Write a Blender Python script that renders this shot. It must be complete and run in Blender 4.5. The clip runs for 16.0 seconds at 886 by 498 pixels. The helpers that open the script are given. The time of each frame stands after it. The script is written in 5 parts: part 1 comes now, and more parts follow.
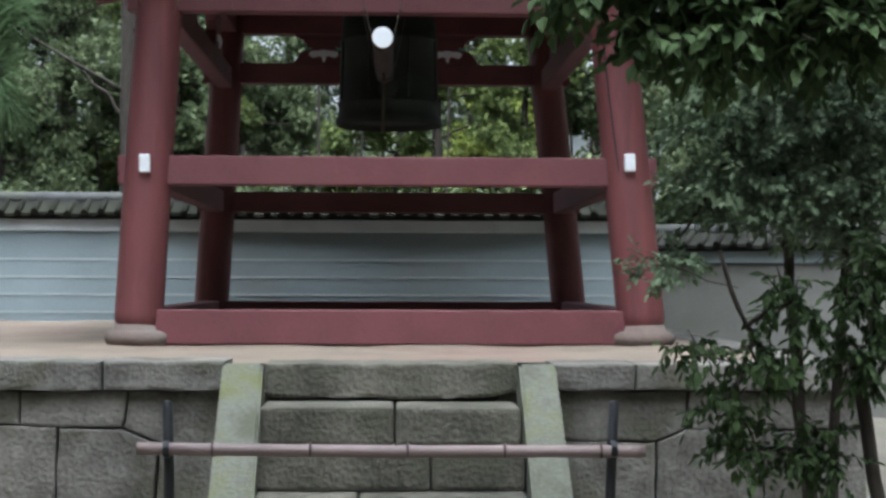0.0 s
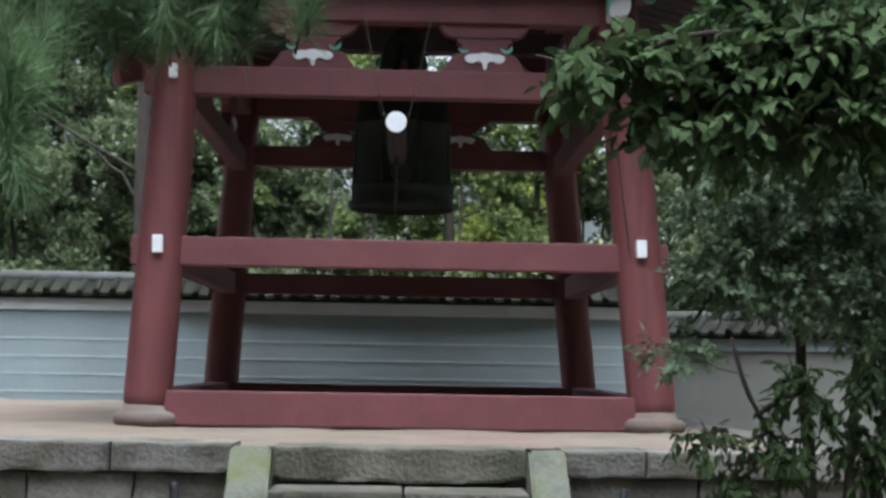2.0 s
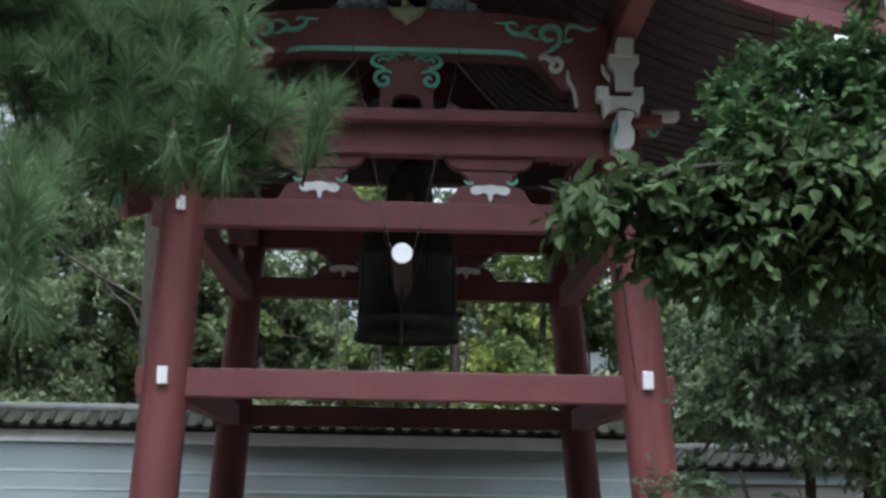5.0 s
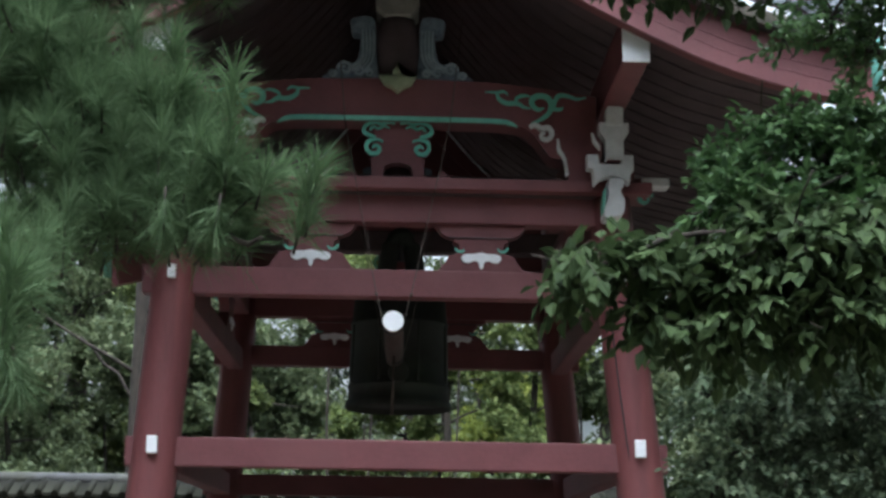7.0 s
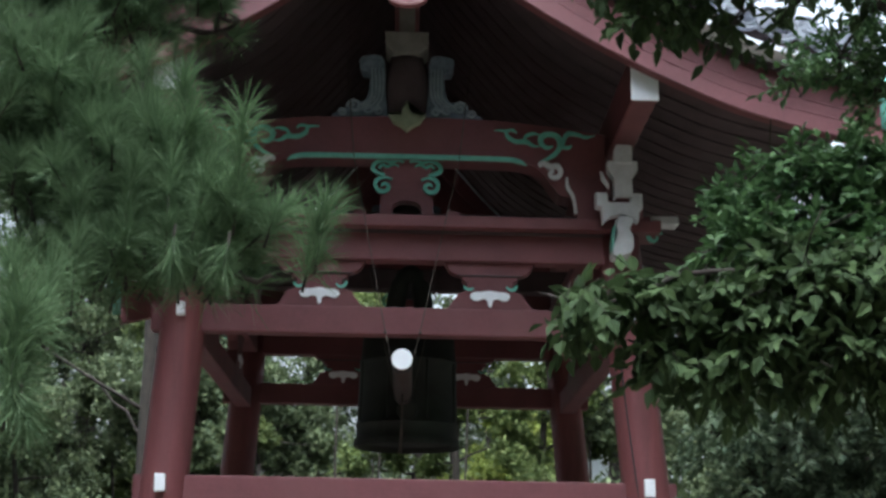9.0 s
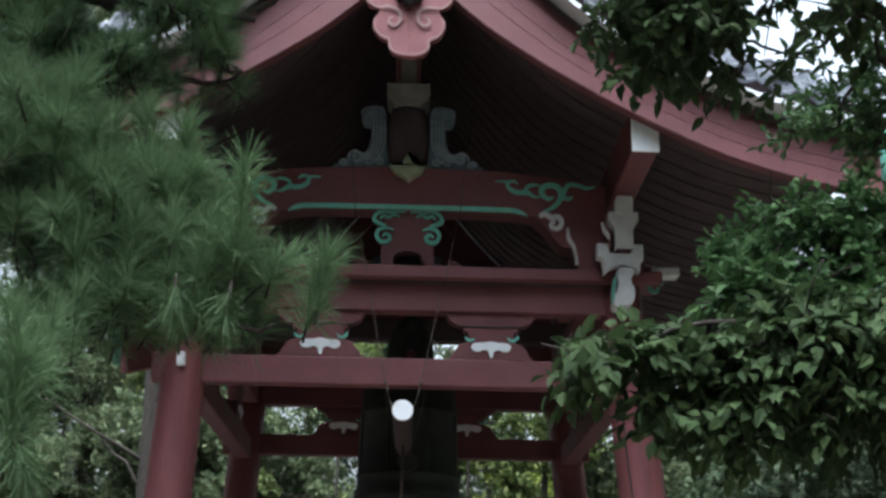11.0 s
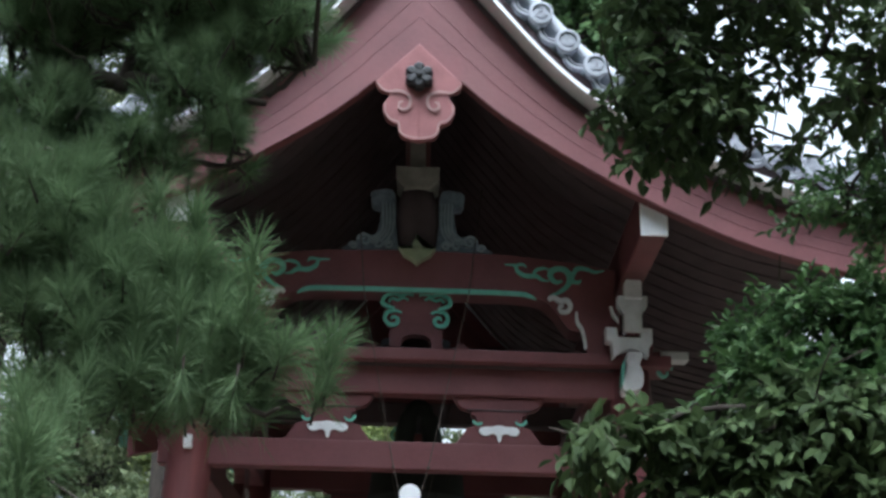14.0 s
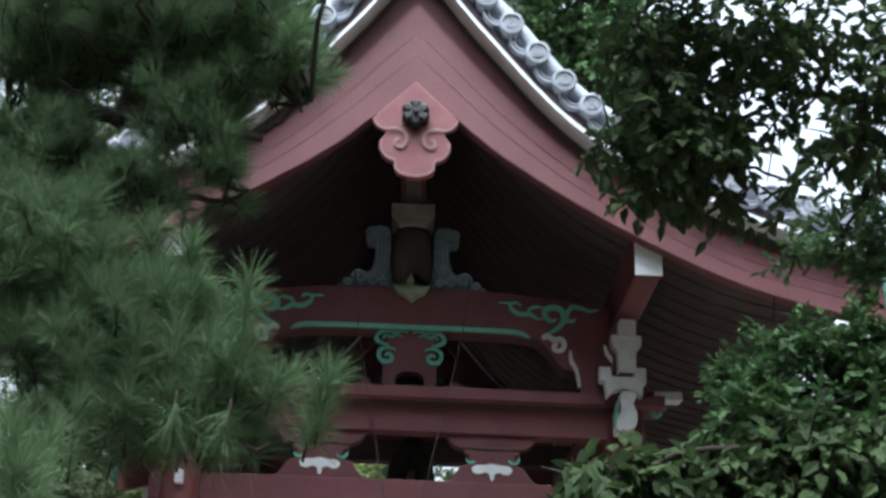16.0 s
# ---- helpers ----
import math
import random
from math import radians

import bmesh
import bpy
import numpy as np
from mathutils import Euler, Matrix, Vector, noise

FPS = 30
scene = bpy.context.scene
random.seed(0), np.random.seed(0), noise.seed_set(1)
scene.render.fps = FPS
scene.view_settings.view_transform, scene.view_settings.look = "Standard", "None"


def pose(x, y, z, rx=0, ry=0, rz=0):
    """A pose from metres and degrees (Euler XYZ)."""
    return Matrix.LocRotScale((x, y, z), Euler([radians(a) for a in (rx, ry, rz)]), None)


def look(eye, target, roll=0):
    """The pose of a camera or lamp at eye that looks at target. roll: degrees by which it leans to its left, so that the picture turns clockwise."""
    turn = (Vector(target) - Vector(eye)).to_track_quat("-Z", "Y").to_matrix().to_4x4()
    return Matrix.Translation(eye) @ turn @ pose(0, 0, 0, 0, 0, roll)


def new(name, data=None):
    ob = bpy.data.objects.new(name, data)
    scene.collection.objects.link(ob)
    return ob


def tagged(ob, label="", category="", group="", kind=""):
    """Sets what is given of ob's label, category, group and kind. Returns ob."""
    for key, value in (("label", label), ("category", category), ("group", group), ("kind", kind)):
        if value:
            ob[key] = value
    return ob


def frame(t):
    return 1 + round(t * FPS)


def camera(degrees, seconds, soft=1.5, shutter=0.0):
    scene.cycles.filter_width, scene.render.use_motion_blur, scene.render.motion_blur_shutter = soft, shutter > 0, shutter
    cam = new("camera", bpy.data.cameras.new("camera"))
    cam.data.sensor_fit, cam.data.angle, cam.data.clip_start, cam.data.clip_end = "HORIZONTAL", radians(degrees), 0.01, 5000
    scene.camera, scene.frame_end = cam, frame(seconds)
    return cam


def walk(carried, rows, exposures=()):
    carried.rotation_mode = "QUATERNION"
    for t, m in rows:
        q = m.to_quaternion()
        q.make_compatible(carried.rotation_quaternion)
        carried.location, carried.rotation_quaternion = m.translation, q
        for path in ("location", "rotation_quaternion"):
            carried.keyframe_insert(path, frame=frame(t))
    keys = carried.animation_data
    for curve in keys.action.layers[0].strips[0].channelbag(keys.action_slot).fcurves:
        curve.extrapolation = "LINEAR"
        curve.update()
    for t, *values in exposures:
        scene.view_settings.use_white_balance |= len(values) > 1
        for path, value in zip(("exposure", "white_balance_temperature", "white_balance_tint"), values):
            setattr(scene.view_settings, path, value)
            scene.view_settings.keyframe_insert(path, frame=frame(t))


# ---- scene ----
# ---- camera: it stands on the forecourt and tilts up ----
cam = camera(33.560, 16.0, soft=2.9)
EYE = Vector((0.0, -10.57, 1.563))
# seconds, pitch up, yaw to the right, roll, in degrees
ROWS = [
    (0.0, 1.200, 2.070, 0.200),
    (0.5, 1.676, 2.022, 0.343),
    (1.0, 2.319, 2.024, 0.420),
    (1.5, 3.154, 1.820, 0.649),
    (2.0, 4.471, 1.601, 0.952),
    (2.5, 5.754, 1.499, 0.924),
    (3.0, 6.870, 1.510, 0.882),
    (3.2, 7.357, 1.436, 1.150),
    (5.3, 9.945, 1.282, 0.974),
    (5.5, 10.249, 1.318, 1.098),
    (6.0, 11.033, 1.506, 1.127),
    (6.5, 11.751, 1.514, 1.023),
    (7.0, 12.229, 1.599, 0.846),
    (7.5, 12.520, 1.610, 1.209),
    (8.0, 12.782, 1.374, 1.295),
    (8.5, 13.188, 1.343, 1.048),
    (9.0, 13.702, 1.220, 1.006),
    (11.5, 16.216, 1.102, 1.199),
    (12.0, 16.802, 1.056, 1.272),
    (12.5, 17.343, 1.020, 1.198),
    (13.0, 17.788, 0.814, 1.534),
    (13.5, 18.374, 0.664, 1.526),
    (14.0, 18.902, 0.711, 1.535),
    (14.5, 19.406, 0.904, 1.591),
    (15.0, 19.894, 1.032, 1.999),
    (15.5, 20.050, 1.081, 1.913),
    (16.0, 20.364, 0.881, 2.102),
]


def aim(pitch, yaw, roll):
    p, y = radians(pitch), radians(yaw)
    ahead = Vector((math.sin(y) * math.cos(p), math.cos(y) * math.cos(p), math.sin(p)))
    return look(EYE, EYE + 10 * ahead, roll)


walk(cam, [(t, aim(p, y, r)) for t, p, y, r in ROWS], [(0.0, 1.85, 5560, 5), (16.0, 1.85, 5560, 5)])

# ---- light: an overcast late afternoon ----
world = bpy.data.worlds.new("overcast_sky")
scene.world = world
world.use_nodes = True
wn, wl = world.node_tree.nodes, world.node_tree.links
sky = wn.new("ShaderNodeTexSky")
sky.sky_type = "NISHITA"
sky.sun_disc = False
sky.sun_elevation, sky.sun_rotation = radians(70), radians(196)
sky.air_density, sky.dust_density = 1.6, 10.0
pale = wn.new("ShaderNodeHueSaturation")
pale.inputs["Saturation"].default_value = 0.2
wl.new(sky.outputs[0], pale.inputs["Color"])
wl.new(pale.outputs[0], wn["Background"].inputs["Color"])
wn["Background"].inputs["Strength"].default_value = 0.15
sun = new("sun", bpy.data.lights.new("sun", "SUN"))
sun.data.energy, sun.data.angle, sun.data.color = 0.2, radians(60), (1.0, 0.97, 0.94)
sun.matrix_world = look((-0.94, -3.29, 9.4), (0, 0, 0))


# ---- materials ----
def mat(name, base, dark=None, scale=6.0, rough=0.7, bump=0.2, fine=60.0, metal=0.0, stretch=(1, 1, 1), spec=0.5,
        dist=0.01, span=0.47, stain=None, stain_scale=1.5, stain_at=0.58, random_tint=0.0, island=False, sheen=0.0):
    m = bpy.data.materials.new(name)
    m.use_nodes = True
    nt = m.node_tree
    n, l = nt.nodes, nt.links
    b = n["Principled BSDF"]
    b.inputs["Roughness"].default_value, b.inputs["Metallic"].default_value = rough, metal
    b.inputs["Specular IOR Level"].default_value = spec
    co, mp = n.new("ShaderNodeTexCoord"), n.new("ShaderNodeMapping")
    mp.inputs["Scale"].default_value = stretch
    l.new(co.outputs["Object"], mp.inputs[0])
    big, small = n.new("ShaderNodeTexNoise"), n.new("ShaderNodeTexNoise")
    big.inputs["Scale"].default_value, big.inputs["Detail"].default_value = scale, 5
    small.inputs["Scale"].default_value, small.inputs["Detail"].default_value = fine, 4
    for q in (big, small):
        l.new(mp.outputs[0], q.inputs["Vector"])
    mix = n.new("ShaderNodeMath")
    mix.operation = "MULTIPLY_ADD"
    l.new(small.outputs[0], mix.inputs[0])
    mix.inputs[1].default_value = 0.45
    l.new(big.outputs[0], mix.inputs[2])
    ramp = n.new("ShaderNodeValToRGB")
    ramp.color_ramp.elements[0].position, ramp.color_ramp.elements[1].position = 0.72 - span / 2, 0.72 + span / 2
    d = dark or [c * 0.6 for c in base]
    ramp.color_ramp.elements[0].color, ramp.color_ramp.elements[1].color = (*d, 1), (*base, 1)
    l.new(mix.outputs[0], ramp.inputs[0])
    out = ramp.outputs[0]
    if stain:
        sn, sr, sm = n.new("ShaderNodeTexNoise"), n.new("ShaderNodeValToRGB"), n.new("ShaderNodeMix")
        sm.data_type = "RGBA"
        sn.inputs["Scale"].default_value, sn.inputs["Detail"].default_value = stain_scale, 7
        l.new(mp.outputs[0], sn.inputs["Vector"])
        l.new(sn.outputs[0], sr.inputs[0])
        sr.color_ramp.elements[0].position, sr.color_ramp.elements[1].position = stain_at - 0.08, stain_at + 0.1
        l.new(sr.outputs[0], sm.inputs["Factor"])
        l.new(out, sm.inputs["A"])
        sm.inputs["B"].default_value = (*stain, 1)
        out = sm.outputs["Result"]
    if random_tint:
        hs, rv = n.new("ShaderNodeHueSaturation"), n.new("ShaderNodeMapRange")
        src = n.new("ShaderNodeNewGeometry" if island else "ShaderNodeObjectInfo")
        l.new(src.outputs["Random Per Island" if island else "Random"], rv.inputs[0])
        rv.inputs[3].default_value, rv.inputs[4].default_value = 1 - random_tint, 1 + random_tint
        l.new(rv.outputs[0], hs.inputs["Value"])
        l.new(out, hs.inputs["Color"])
        out = hs.outputs[0]
    l.new(out, b.inputs["Base Color"])
    if bump:
        bp = n.new("ShaderNodeBump")
        bp.inputs["Strength"].default_value, bp.inputs["Distance"].default_value = bump, dist
        l.new(mix.outputs[0], bp.inputs["Height"])
        l.new(bp.outputs[0], b.inputs["Normal"])
    return m


def leaf_mat(name, base, dark, rough=0.45, spread=0.35, sheer=0.25):
    """Leaves: every leaf has its own tint, and lets some light through."""
    m = bpy.data.materials.new(name)
    m.use_nodes = True
    n, l = m.node_tree.nodes, m.node_tree.links
    b = n["Principled BSDF"]
    b.inputs["Roughness"].default_value, b.inputs["Specular IOR Level"].default_value = rough, 0.1
    geo, ramp = n.new("ShaderNodeNewGeometry"), n.new("ShaderNodeValToRGB")
    ramp.color_ramp.elements[0].color, ramp.color_ramp.elements[1].color = (*dark, 1), (*base, 1)
    l.new(geo.outputs["Random Per Island"], ramp.inputs[0])
    co, no, hs = n.new("ShaderNodeTexCoord"), n.new("ShaderNodeTexNoise"), n.new("ShaderNodeHueSaturation")
    no.inputs["Scale"].default_value = 1.3
    mr = n.new("ShaderNodeMapRange")
    mr.inputs[1].default_value, mr.inputs[2].default_value = 0.3, 0.7
    mr.inputs[3].default_value, mr.inputs[4].default_value = 1 - spread, 1 + spread
    l.new(co.outputs["Object"], no.inputs["Vector"])
    l.new(no.outputs[0], mr.inputs[0])
    l.new(mr.outputs[0], hs.inputs["Value"])
    l.new(ramp.outputs[0], hs.inputs["Color"])
    l.new(hs.outputs[0], b.inputs["Base Color"])
    tr, ad = n.new("ShaderNodeBsdfTranslucent"), n.new("ShaderNodeMixShader")
    l.new(hs.outputs[0], tr.inputs["Color"])
    ad.inputs[0].default_value = sheer
    l.new(b.outputs[0], ad.inputs[1])
    l.new(tr.outputs[0], ad.inputs[2])
    l.new(ad.outputs[0], n["Material Output"].inputs["Surface"])
    return m


RED = mat("red_lacquered_wood", (0.172, 0.056, 0.062), (0.122, 0.039, 0.045), 3.0, 0.62, 0.25, 40, stretch=(1, 1, 1),
          stain=(0.155, 0.056, 0.06), stain_scale=2.2, stain_at=0.6)
RED_UP = mat("red_lacquered_post", (0.182, 0.057, 0.061), (0.125, 0.04, 0.044), 4.0, 0.62, 0.35, 30, stretch=(3, 3, 0.35),
             stain=(0.22, 0.07, 0.068), stain_scale=1.6, stain_at=0.62)
PALEPINK = mat("worn_pale_pink_paint", (0.33, 0.2, 0.19), (0.24, 0.14, 0.14), 10, 0.75, 0.2)
PINK = mat("faded_red_paint", (0.25, 0.095, 0.098), (0.19, 0.066, 0.07), 8, 0.7, 0.2)
TEAL = mat("verdigris_paint", (0.2, 0.52, 0.43), (0.14, 0.39, 0.32), 12, 0.7, 0.15)
LEAFGOLD = mat("pale_green_gilt", (0.38, 0.43, 0.3), (0.27, 0.31, 0.21), 14, 0.55, 0.2)
BLUEGREY = mat("blue_grey_carving_paint", (0.22, 0.27, 0.33), (0.10, 0.13, 0.17), 14, 0.7, 0.4)
BLUEPALE = mat("pale_blue_carving_edge", (0.36, 0.42, 0.47), (0.24, 0.29, 0.34), 14, 0.7, 0.3)
WHITE = mat("chalk_white_paint", (0.86, 0.88, 0.92), (0.76, 0.78, 0.82), 9, 0.75, 0.1)
OLDWHITE = mat("weathered_white_paint", (0.68, 0.685, 0.71), (0.5, 0.5, 0.52), 9, 0.8, 0.25, stain=(0.38, 0.36, 0.36), stain_at=0.66)
TAN = mat("bare_straw_wood", (0.26, 0.25, 0.225), (0.17, 0.16, 0.145), 8, 0.8, 0.2)
DARKWOOD = mat("dark_roof_timber", (0.115, 0.088, 0.093), (0.085, 0.064, 0.069), 5, 0.9, 0.2, spec=0.1)
BRONZE = mat("dark_bronze", (0.035, 0.04, 0.034), (0.02, 0.024, 0.02), 5, 0.7, 0.2, metal=0.3, stain=(0.05, 0.07, 0.055), stain_at=0.6)
IRON = mat("black_iron", (0.03, 0.03, 0.035), (0.015, 0.015, 0.02), 10, 0.6, 0.3)
ROPE = mat("hemp_rope", (0.1, 0.085, 0.072), (0.05, 0.043, 0.036), 30, 0.9, 0.4)
LOG = mat("striker_log_wood", (0.07, 0.046, 0.04), (0.04, 0.026, 0.024), 8, 0.8, 0.3, stretch=(1, 0.3, 1))
STONE = mat("grey_granite", (0.215, 0.2, 0.178), (0.085, 0.078, 0.068), 3.5, 0.9, 1.0, 38, dist=0.03, span=0.36, stain=(0.088, 0.082, 0.06), stain_scale=3.2, stain_at=0.56, random_tint=0.13)
STEPSTONE = mat("lichened_step_granite", (0.165, 0.15, 0.122), (0.055, 0.052, 0.039), 3.0, 0.9, 1.0, 38, dist=0.03, span=0.36, stain=(0.085, 0.082, 0.058), stain_scale=4.0, stain_at=0.56, random_tint=0.1)
MOSS = mat("moss_stained_granite", (0.18, 0.178, 0.158), (0.08, 0.082, 0.056), 3.5, 0.9, 0.8, 45, dist=0.02, span=0.4, stain=(0.115, 0.12, 0.055), stain_scale=3.4, stain_at=0.54)
BASESTONE = mat("brown_base_stone", (0.18, 0.135, 0.115), (0.115, 0.085, 0.074), 5, 0.9, 0.6, 40, stain=(0.2, 0.17, 0.15))
EARTH = mat("pale_packed_earth", (0.232, 0.183, 0.138), (0.168, 0.132, 0.102), 1.6, 0.95, 0.35, 50, stain=(0.2, 0.135, 0.108), stain_scale=0.9, stain_at=0.57)
GROUND = mat("forecourt_earth", (0.15, 0.13, 0.105), (0.1, 0.088, 0.07), 1.0, 0.95, 0.5, 30, stain=(0.09, 0.1, 0.06))
PLASTER = mat("grey_blue_plaster", (0.30, 0.345, 0.36), (0.23, 0.268, 0.283), 1.2, 0.9, 0.15, 40, stretch=(0.6, 1, 1), stain=(0.235, 0.23, 0.22), stain_scale=0.8, stain_at=0.6)
LINE = mat("white_wall_line", (0.45, 0.48, 0.49), (0.35, 0.375, 0.385), 3, 0.9, 0.05)
BAND = mat("white_wall_band", (0.80, 0.83, 0.86), (0.70, 0.73, 0.76), 2, 0.9, 0.1, stain=(0.58, 0.58, 0.58), stain_at=0.66)
# buff-grey plaster of the east wall, with the trees' shade darkened into its colour
SHADED_BUFF = mat("buff_grey_plaster", (0.17, 0.165, 0.148), (0.12, 0.117, 0.105), 1.5, 0.9, 0.2, 40, stain=(0.125, 0.125, 0.1), stain_scale=1.2, stain_at=0.58)
TILE = mat("silver_grey_roof_tile", (0.40, 0.42, 0.47), (0.26, 0.28, 0.32), 8, 0.5, 0.2, 50, random_tint=0.1)
RIDGETILE = mat("grey_ridge_tile", (0.085, 0.085, 0.087), (0.045, 0.045, 0.045), 5, 0.8, 0.4, stain=(0.07, 0.07, 0.055), stain_at=0.56)
OLDTILE = mat("old_wall_tile", (0.026, 0.0255, 0.026), (0.012, 0.0118, 0.012), 6, 0.95, 0.4, spec=0.05, stain=(0.03, 0.03, 0.023), stain_at=0.5, random_tint=0.3)
BAMBOO = mat("weathered_bamboo", (0.27, 0.2, 0.19), (0.15, 0.11, 0.105), 6, 0.55, 0.15, 40, stretch=(0.3, 3, 3))
BARK = mat("grey_brown_bark", (0.055, 0.043, 0.034), (0.022, 0.018, 0.014), 12, 0.95, 0.9, 40, stretch=(1, 1, 0.4))
PINELEAF = leaf_mat("pine_needles", (0.165, 0.242, 0.12), (0.084, 0.131, 0.066), 0.68, 0.3, 0.35)
BROADLEAF = leaf_mat("glossy_evergreen_leaf", (0.078, 0.114, 0.046), (0.038, 0.058, 0.026), 0.62, 0.35, 0.24)
YOUNGLEAF = leaf_mat("fresh_evergreen_leaf", (0.11, 0.18, 0.07), (0.05, 0.09, 0.04), 0.38, 0.3, 0.25)
SHRUBLEAF = leaf_mat("dense_shrub_leaf", (0.2, 0.255, 0.155), (0.085, 0.12, 0.075), 0.5, 0.35, 0.2)
WOODLEAF = leaf_mat("woodland_leaf", (0.165, 0.195, 0.098), (0.08, 0.105, 0.058), 0.5, 0.4, 0.3)
OLIVELEAF = leaf_mat("olive_woodland_leaf", (0.18, 0.215, 0.075), (0.08, 0.11, 0.042), 0.5, 0.4, 0.4)
YELLOWLEAF = leaf_mat("yellowing_leaf", (0.27, 0.3, 0.07), (0.12, 0.16, 0.045), 0.5, 0.3, 0.4)


# ---- mesh helpers: all in world metres; part() moves them to their thing ----
def part(name, bm, material, parent=None, label=""):
    me = bpy.data.meshes.new(name)
    root = parent
    while root is not None and root.parent is not None:
        root = root.parent
    if root is not None:
        bm.transform(Matrix.Translation(-root.location))
    bmesh.ops.recalc_face_normals(bm, faces=bm.faces)
    bm.to_mesh(me)
    bm.free()
    me.materials.append(material)
    ob = new(name, me)
    ob.parent = parent
    if label:
        tagged(ob, label)
    return ob


def thing(name, at, label, category, group="", kind=""):
    ob = new(name)
    ob.empty_display_size = 0.1
    ob.location = at
    return tagged(ob, label, category, group, kind)


def box(bm, x0, x1, y0, y1, z0, z1, bevel=0.012, seg=1):
    r = bmesh.ops.create_cube(bm, size=1.0)
    for v in r["verts"]:
        v.co = Vector(((x0 + x1) / 2 + v.co.x * (x1 - x0), (y0 + y1) / 2 + v.co.y * (y1 - y0), (z0 + z1) / 2 + v.co.z * (z1 - z0)))
    if bevel:
        es = list({e for v in r["verts"] for e in v.link_edges})
        bmesh.ops.bevel(bm, geom=es, offset=bevel, segments=seg, affect="EDGES", profile=0.6)
    return bm


def B(*a, **k):
    return box(bmesh.new(), *a, **k)


def prism(bm, outline, y0, y1, bevel=0.0):
    """A plate with the outline (x, z), from y0 to y1."""
    f = bm.faces.new([bm.verts.new((x, y0, z)) for x, z in outline])
    front = list(f.edges)
    r = bmesh.ops.extrude_face_region(bm, geom=[f])
    vs = [g for g in r["geom"] if isinstance(g, bmesh.types.BMVert)]
    for v in vs:
        v.co.y = y1
    if bevel:
        bmesh.ops.bevel(bm, geom=front, offset=bevel, segments=2, affect="EDGES", profile=0.6)
    return bm


def tube(bm, pts, radii, sides=10, cap=True):
    """A round bar along points, with a radius at each."""
    rings = []
    pts = [Vector([float(c) for c in p]) for p in pts]
    for i, p in enumerate(pts):
        d = (pts[min(i + 1, len(pts) - 1)] - pts[max(i - 1, 0)]).normalized()
        u = d.cross(Vector((0, 0, 1)) if abs(d.z) < 0.9 else Vector((0, 1, 0))).normalized()
        w = d.cross(u)
        r = float(radii[i]) if hasattr(radii, "__len__") else radii
        rings.append([bm.verts.new(p + r * (math.cos(a) * u + math.sin(a) * w)) for a in [2 * math.pi * k / sides for k in range(sides)]])
    for a, b in zip(rings, rings[1:]):
        for k in range(sides):
            bm.faces.new((a[k], a[(k + 1) % sides], b[(k + 1) % sides], b[k])).smooth = True
    if cap:
        bm.faces.new(rings[0])
        bm.faces.new(rings[-1])
    return bm


def lathe(bm, x, y, profile, sides=32):
    """Turned round the upright through (x, y): profile of (radius, z)."""
    rings = [[bm.verts.new((x + r * math.cos(a), y + r * math.sin(a), z)) for a in [2 * math.pi * k / sides for k in range(sides)]] for r, z in profile]
    for a, b in zip(rings, rings[1:]):
        for k in range(sides):
            bm.faces.new((a[k], a[(k + 1) % sides], b[(k + 1) % sides], b[k])).smooth = True
    bm.faces.new(rings[0])
    bm.faces.new(rings[-1])
    return bm


def stroke(bm, pts, widths, y0, y1):
    """A raised brush stroke along (x, z) points, from y0 (front) to y1."""
    n = len(pts)
    left, right = [], []
    for i, (x, z) in enumerate(pts):
        ax, az = pts[max(i - 1, 0)]
        bx, bz = pts[min(i + 1, n - 1)]
        d = math.hypot(bx - ax, bz - az) or 1
        w = np.interp(i / (n - 1), np.linspace(0, 1, len(widths)), widths) / 2
        left.append((x - (bz - az) / d * w, z + (bx - ax) / d * w))
        right.append((x + (bz - az) / d * w, z - (bx - ax) / d * w))
    rows = [[bm.verts.new((x, y, z)) for x, z in side] for side in (left, right) for y in (y0, y1)]
    lf, lb, rf, rb = rows
    for i in range(n - 1):
        for a, b in ((lf, rf), (rb, lb), (lb, lf), (rf, rb)):
            bm.faces.new((a[i], a[i + 1], b[i + 1], b[i]))
    for i in (0, -1):
        bm.faces.new((lf[i], rf[i], rb[i], lb[i]))
    return bm


def spline(pts, n=6):
    """A smooth line through the points."""
    p = [np.array(q, float) for q in pts]
    p = [2 * p[0] - p[1]] + p + [2 * p[-1] - p[-2]]
    out = []
    for a, b, c, d in zip(p, p[1:], p[2:], p[3:]):
        for t in np.linspace(0, 1, n, endpoint=False):
            out.append(0.5 * (2 * b + (c - a) * t + (2 * a - 5 * b + 4 * c - d) * t**2 + (3 * b - a - 3 * c + d) * t**3))
    out.append(p[-2])
    return [tuple(float(v) for v in q) for q in out]


def spiral(x, z, r0, r1, a0, a1, n=18):
    """Points round (x, z) from radius r0 to r1 and from angle a0 to a1, in degrees."""
    return [(x + (r0 + (r1 - r0) * k / n) * math.cos(radians(a0 + (a1 - a0) * k / n)),
             z + (r0 + (r1 - r0) * k / n) * math.sin(radians(a0 + (a1 - a0) * k / n))) for k in range(n + 1)]


# ---- ground, terrace, stairs, walls ----
FLOOR = 1.10                       # top of the terrace
bm = bmesh.new()
bmesh.ops.create_grid(bm, x_segments=60, y_segments=60, size=600)
for v in bm.verts:
    far = max(0.0, math.hypot(v.co.x, v.co.y) - 25)
    v.co.z = 0.0 if far == 0 else 0.6 * noise.noise(v.co * 0.01) * min(1, far / 60)
tagged(part("ground", bm, GROUND), "brown packed earth ground of the temple forecourt", "ground", kind="structure")

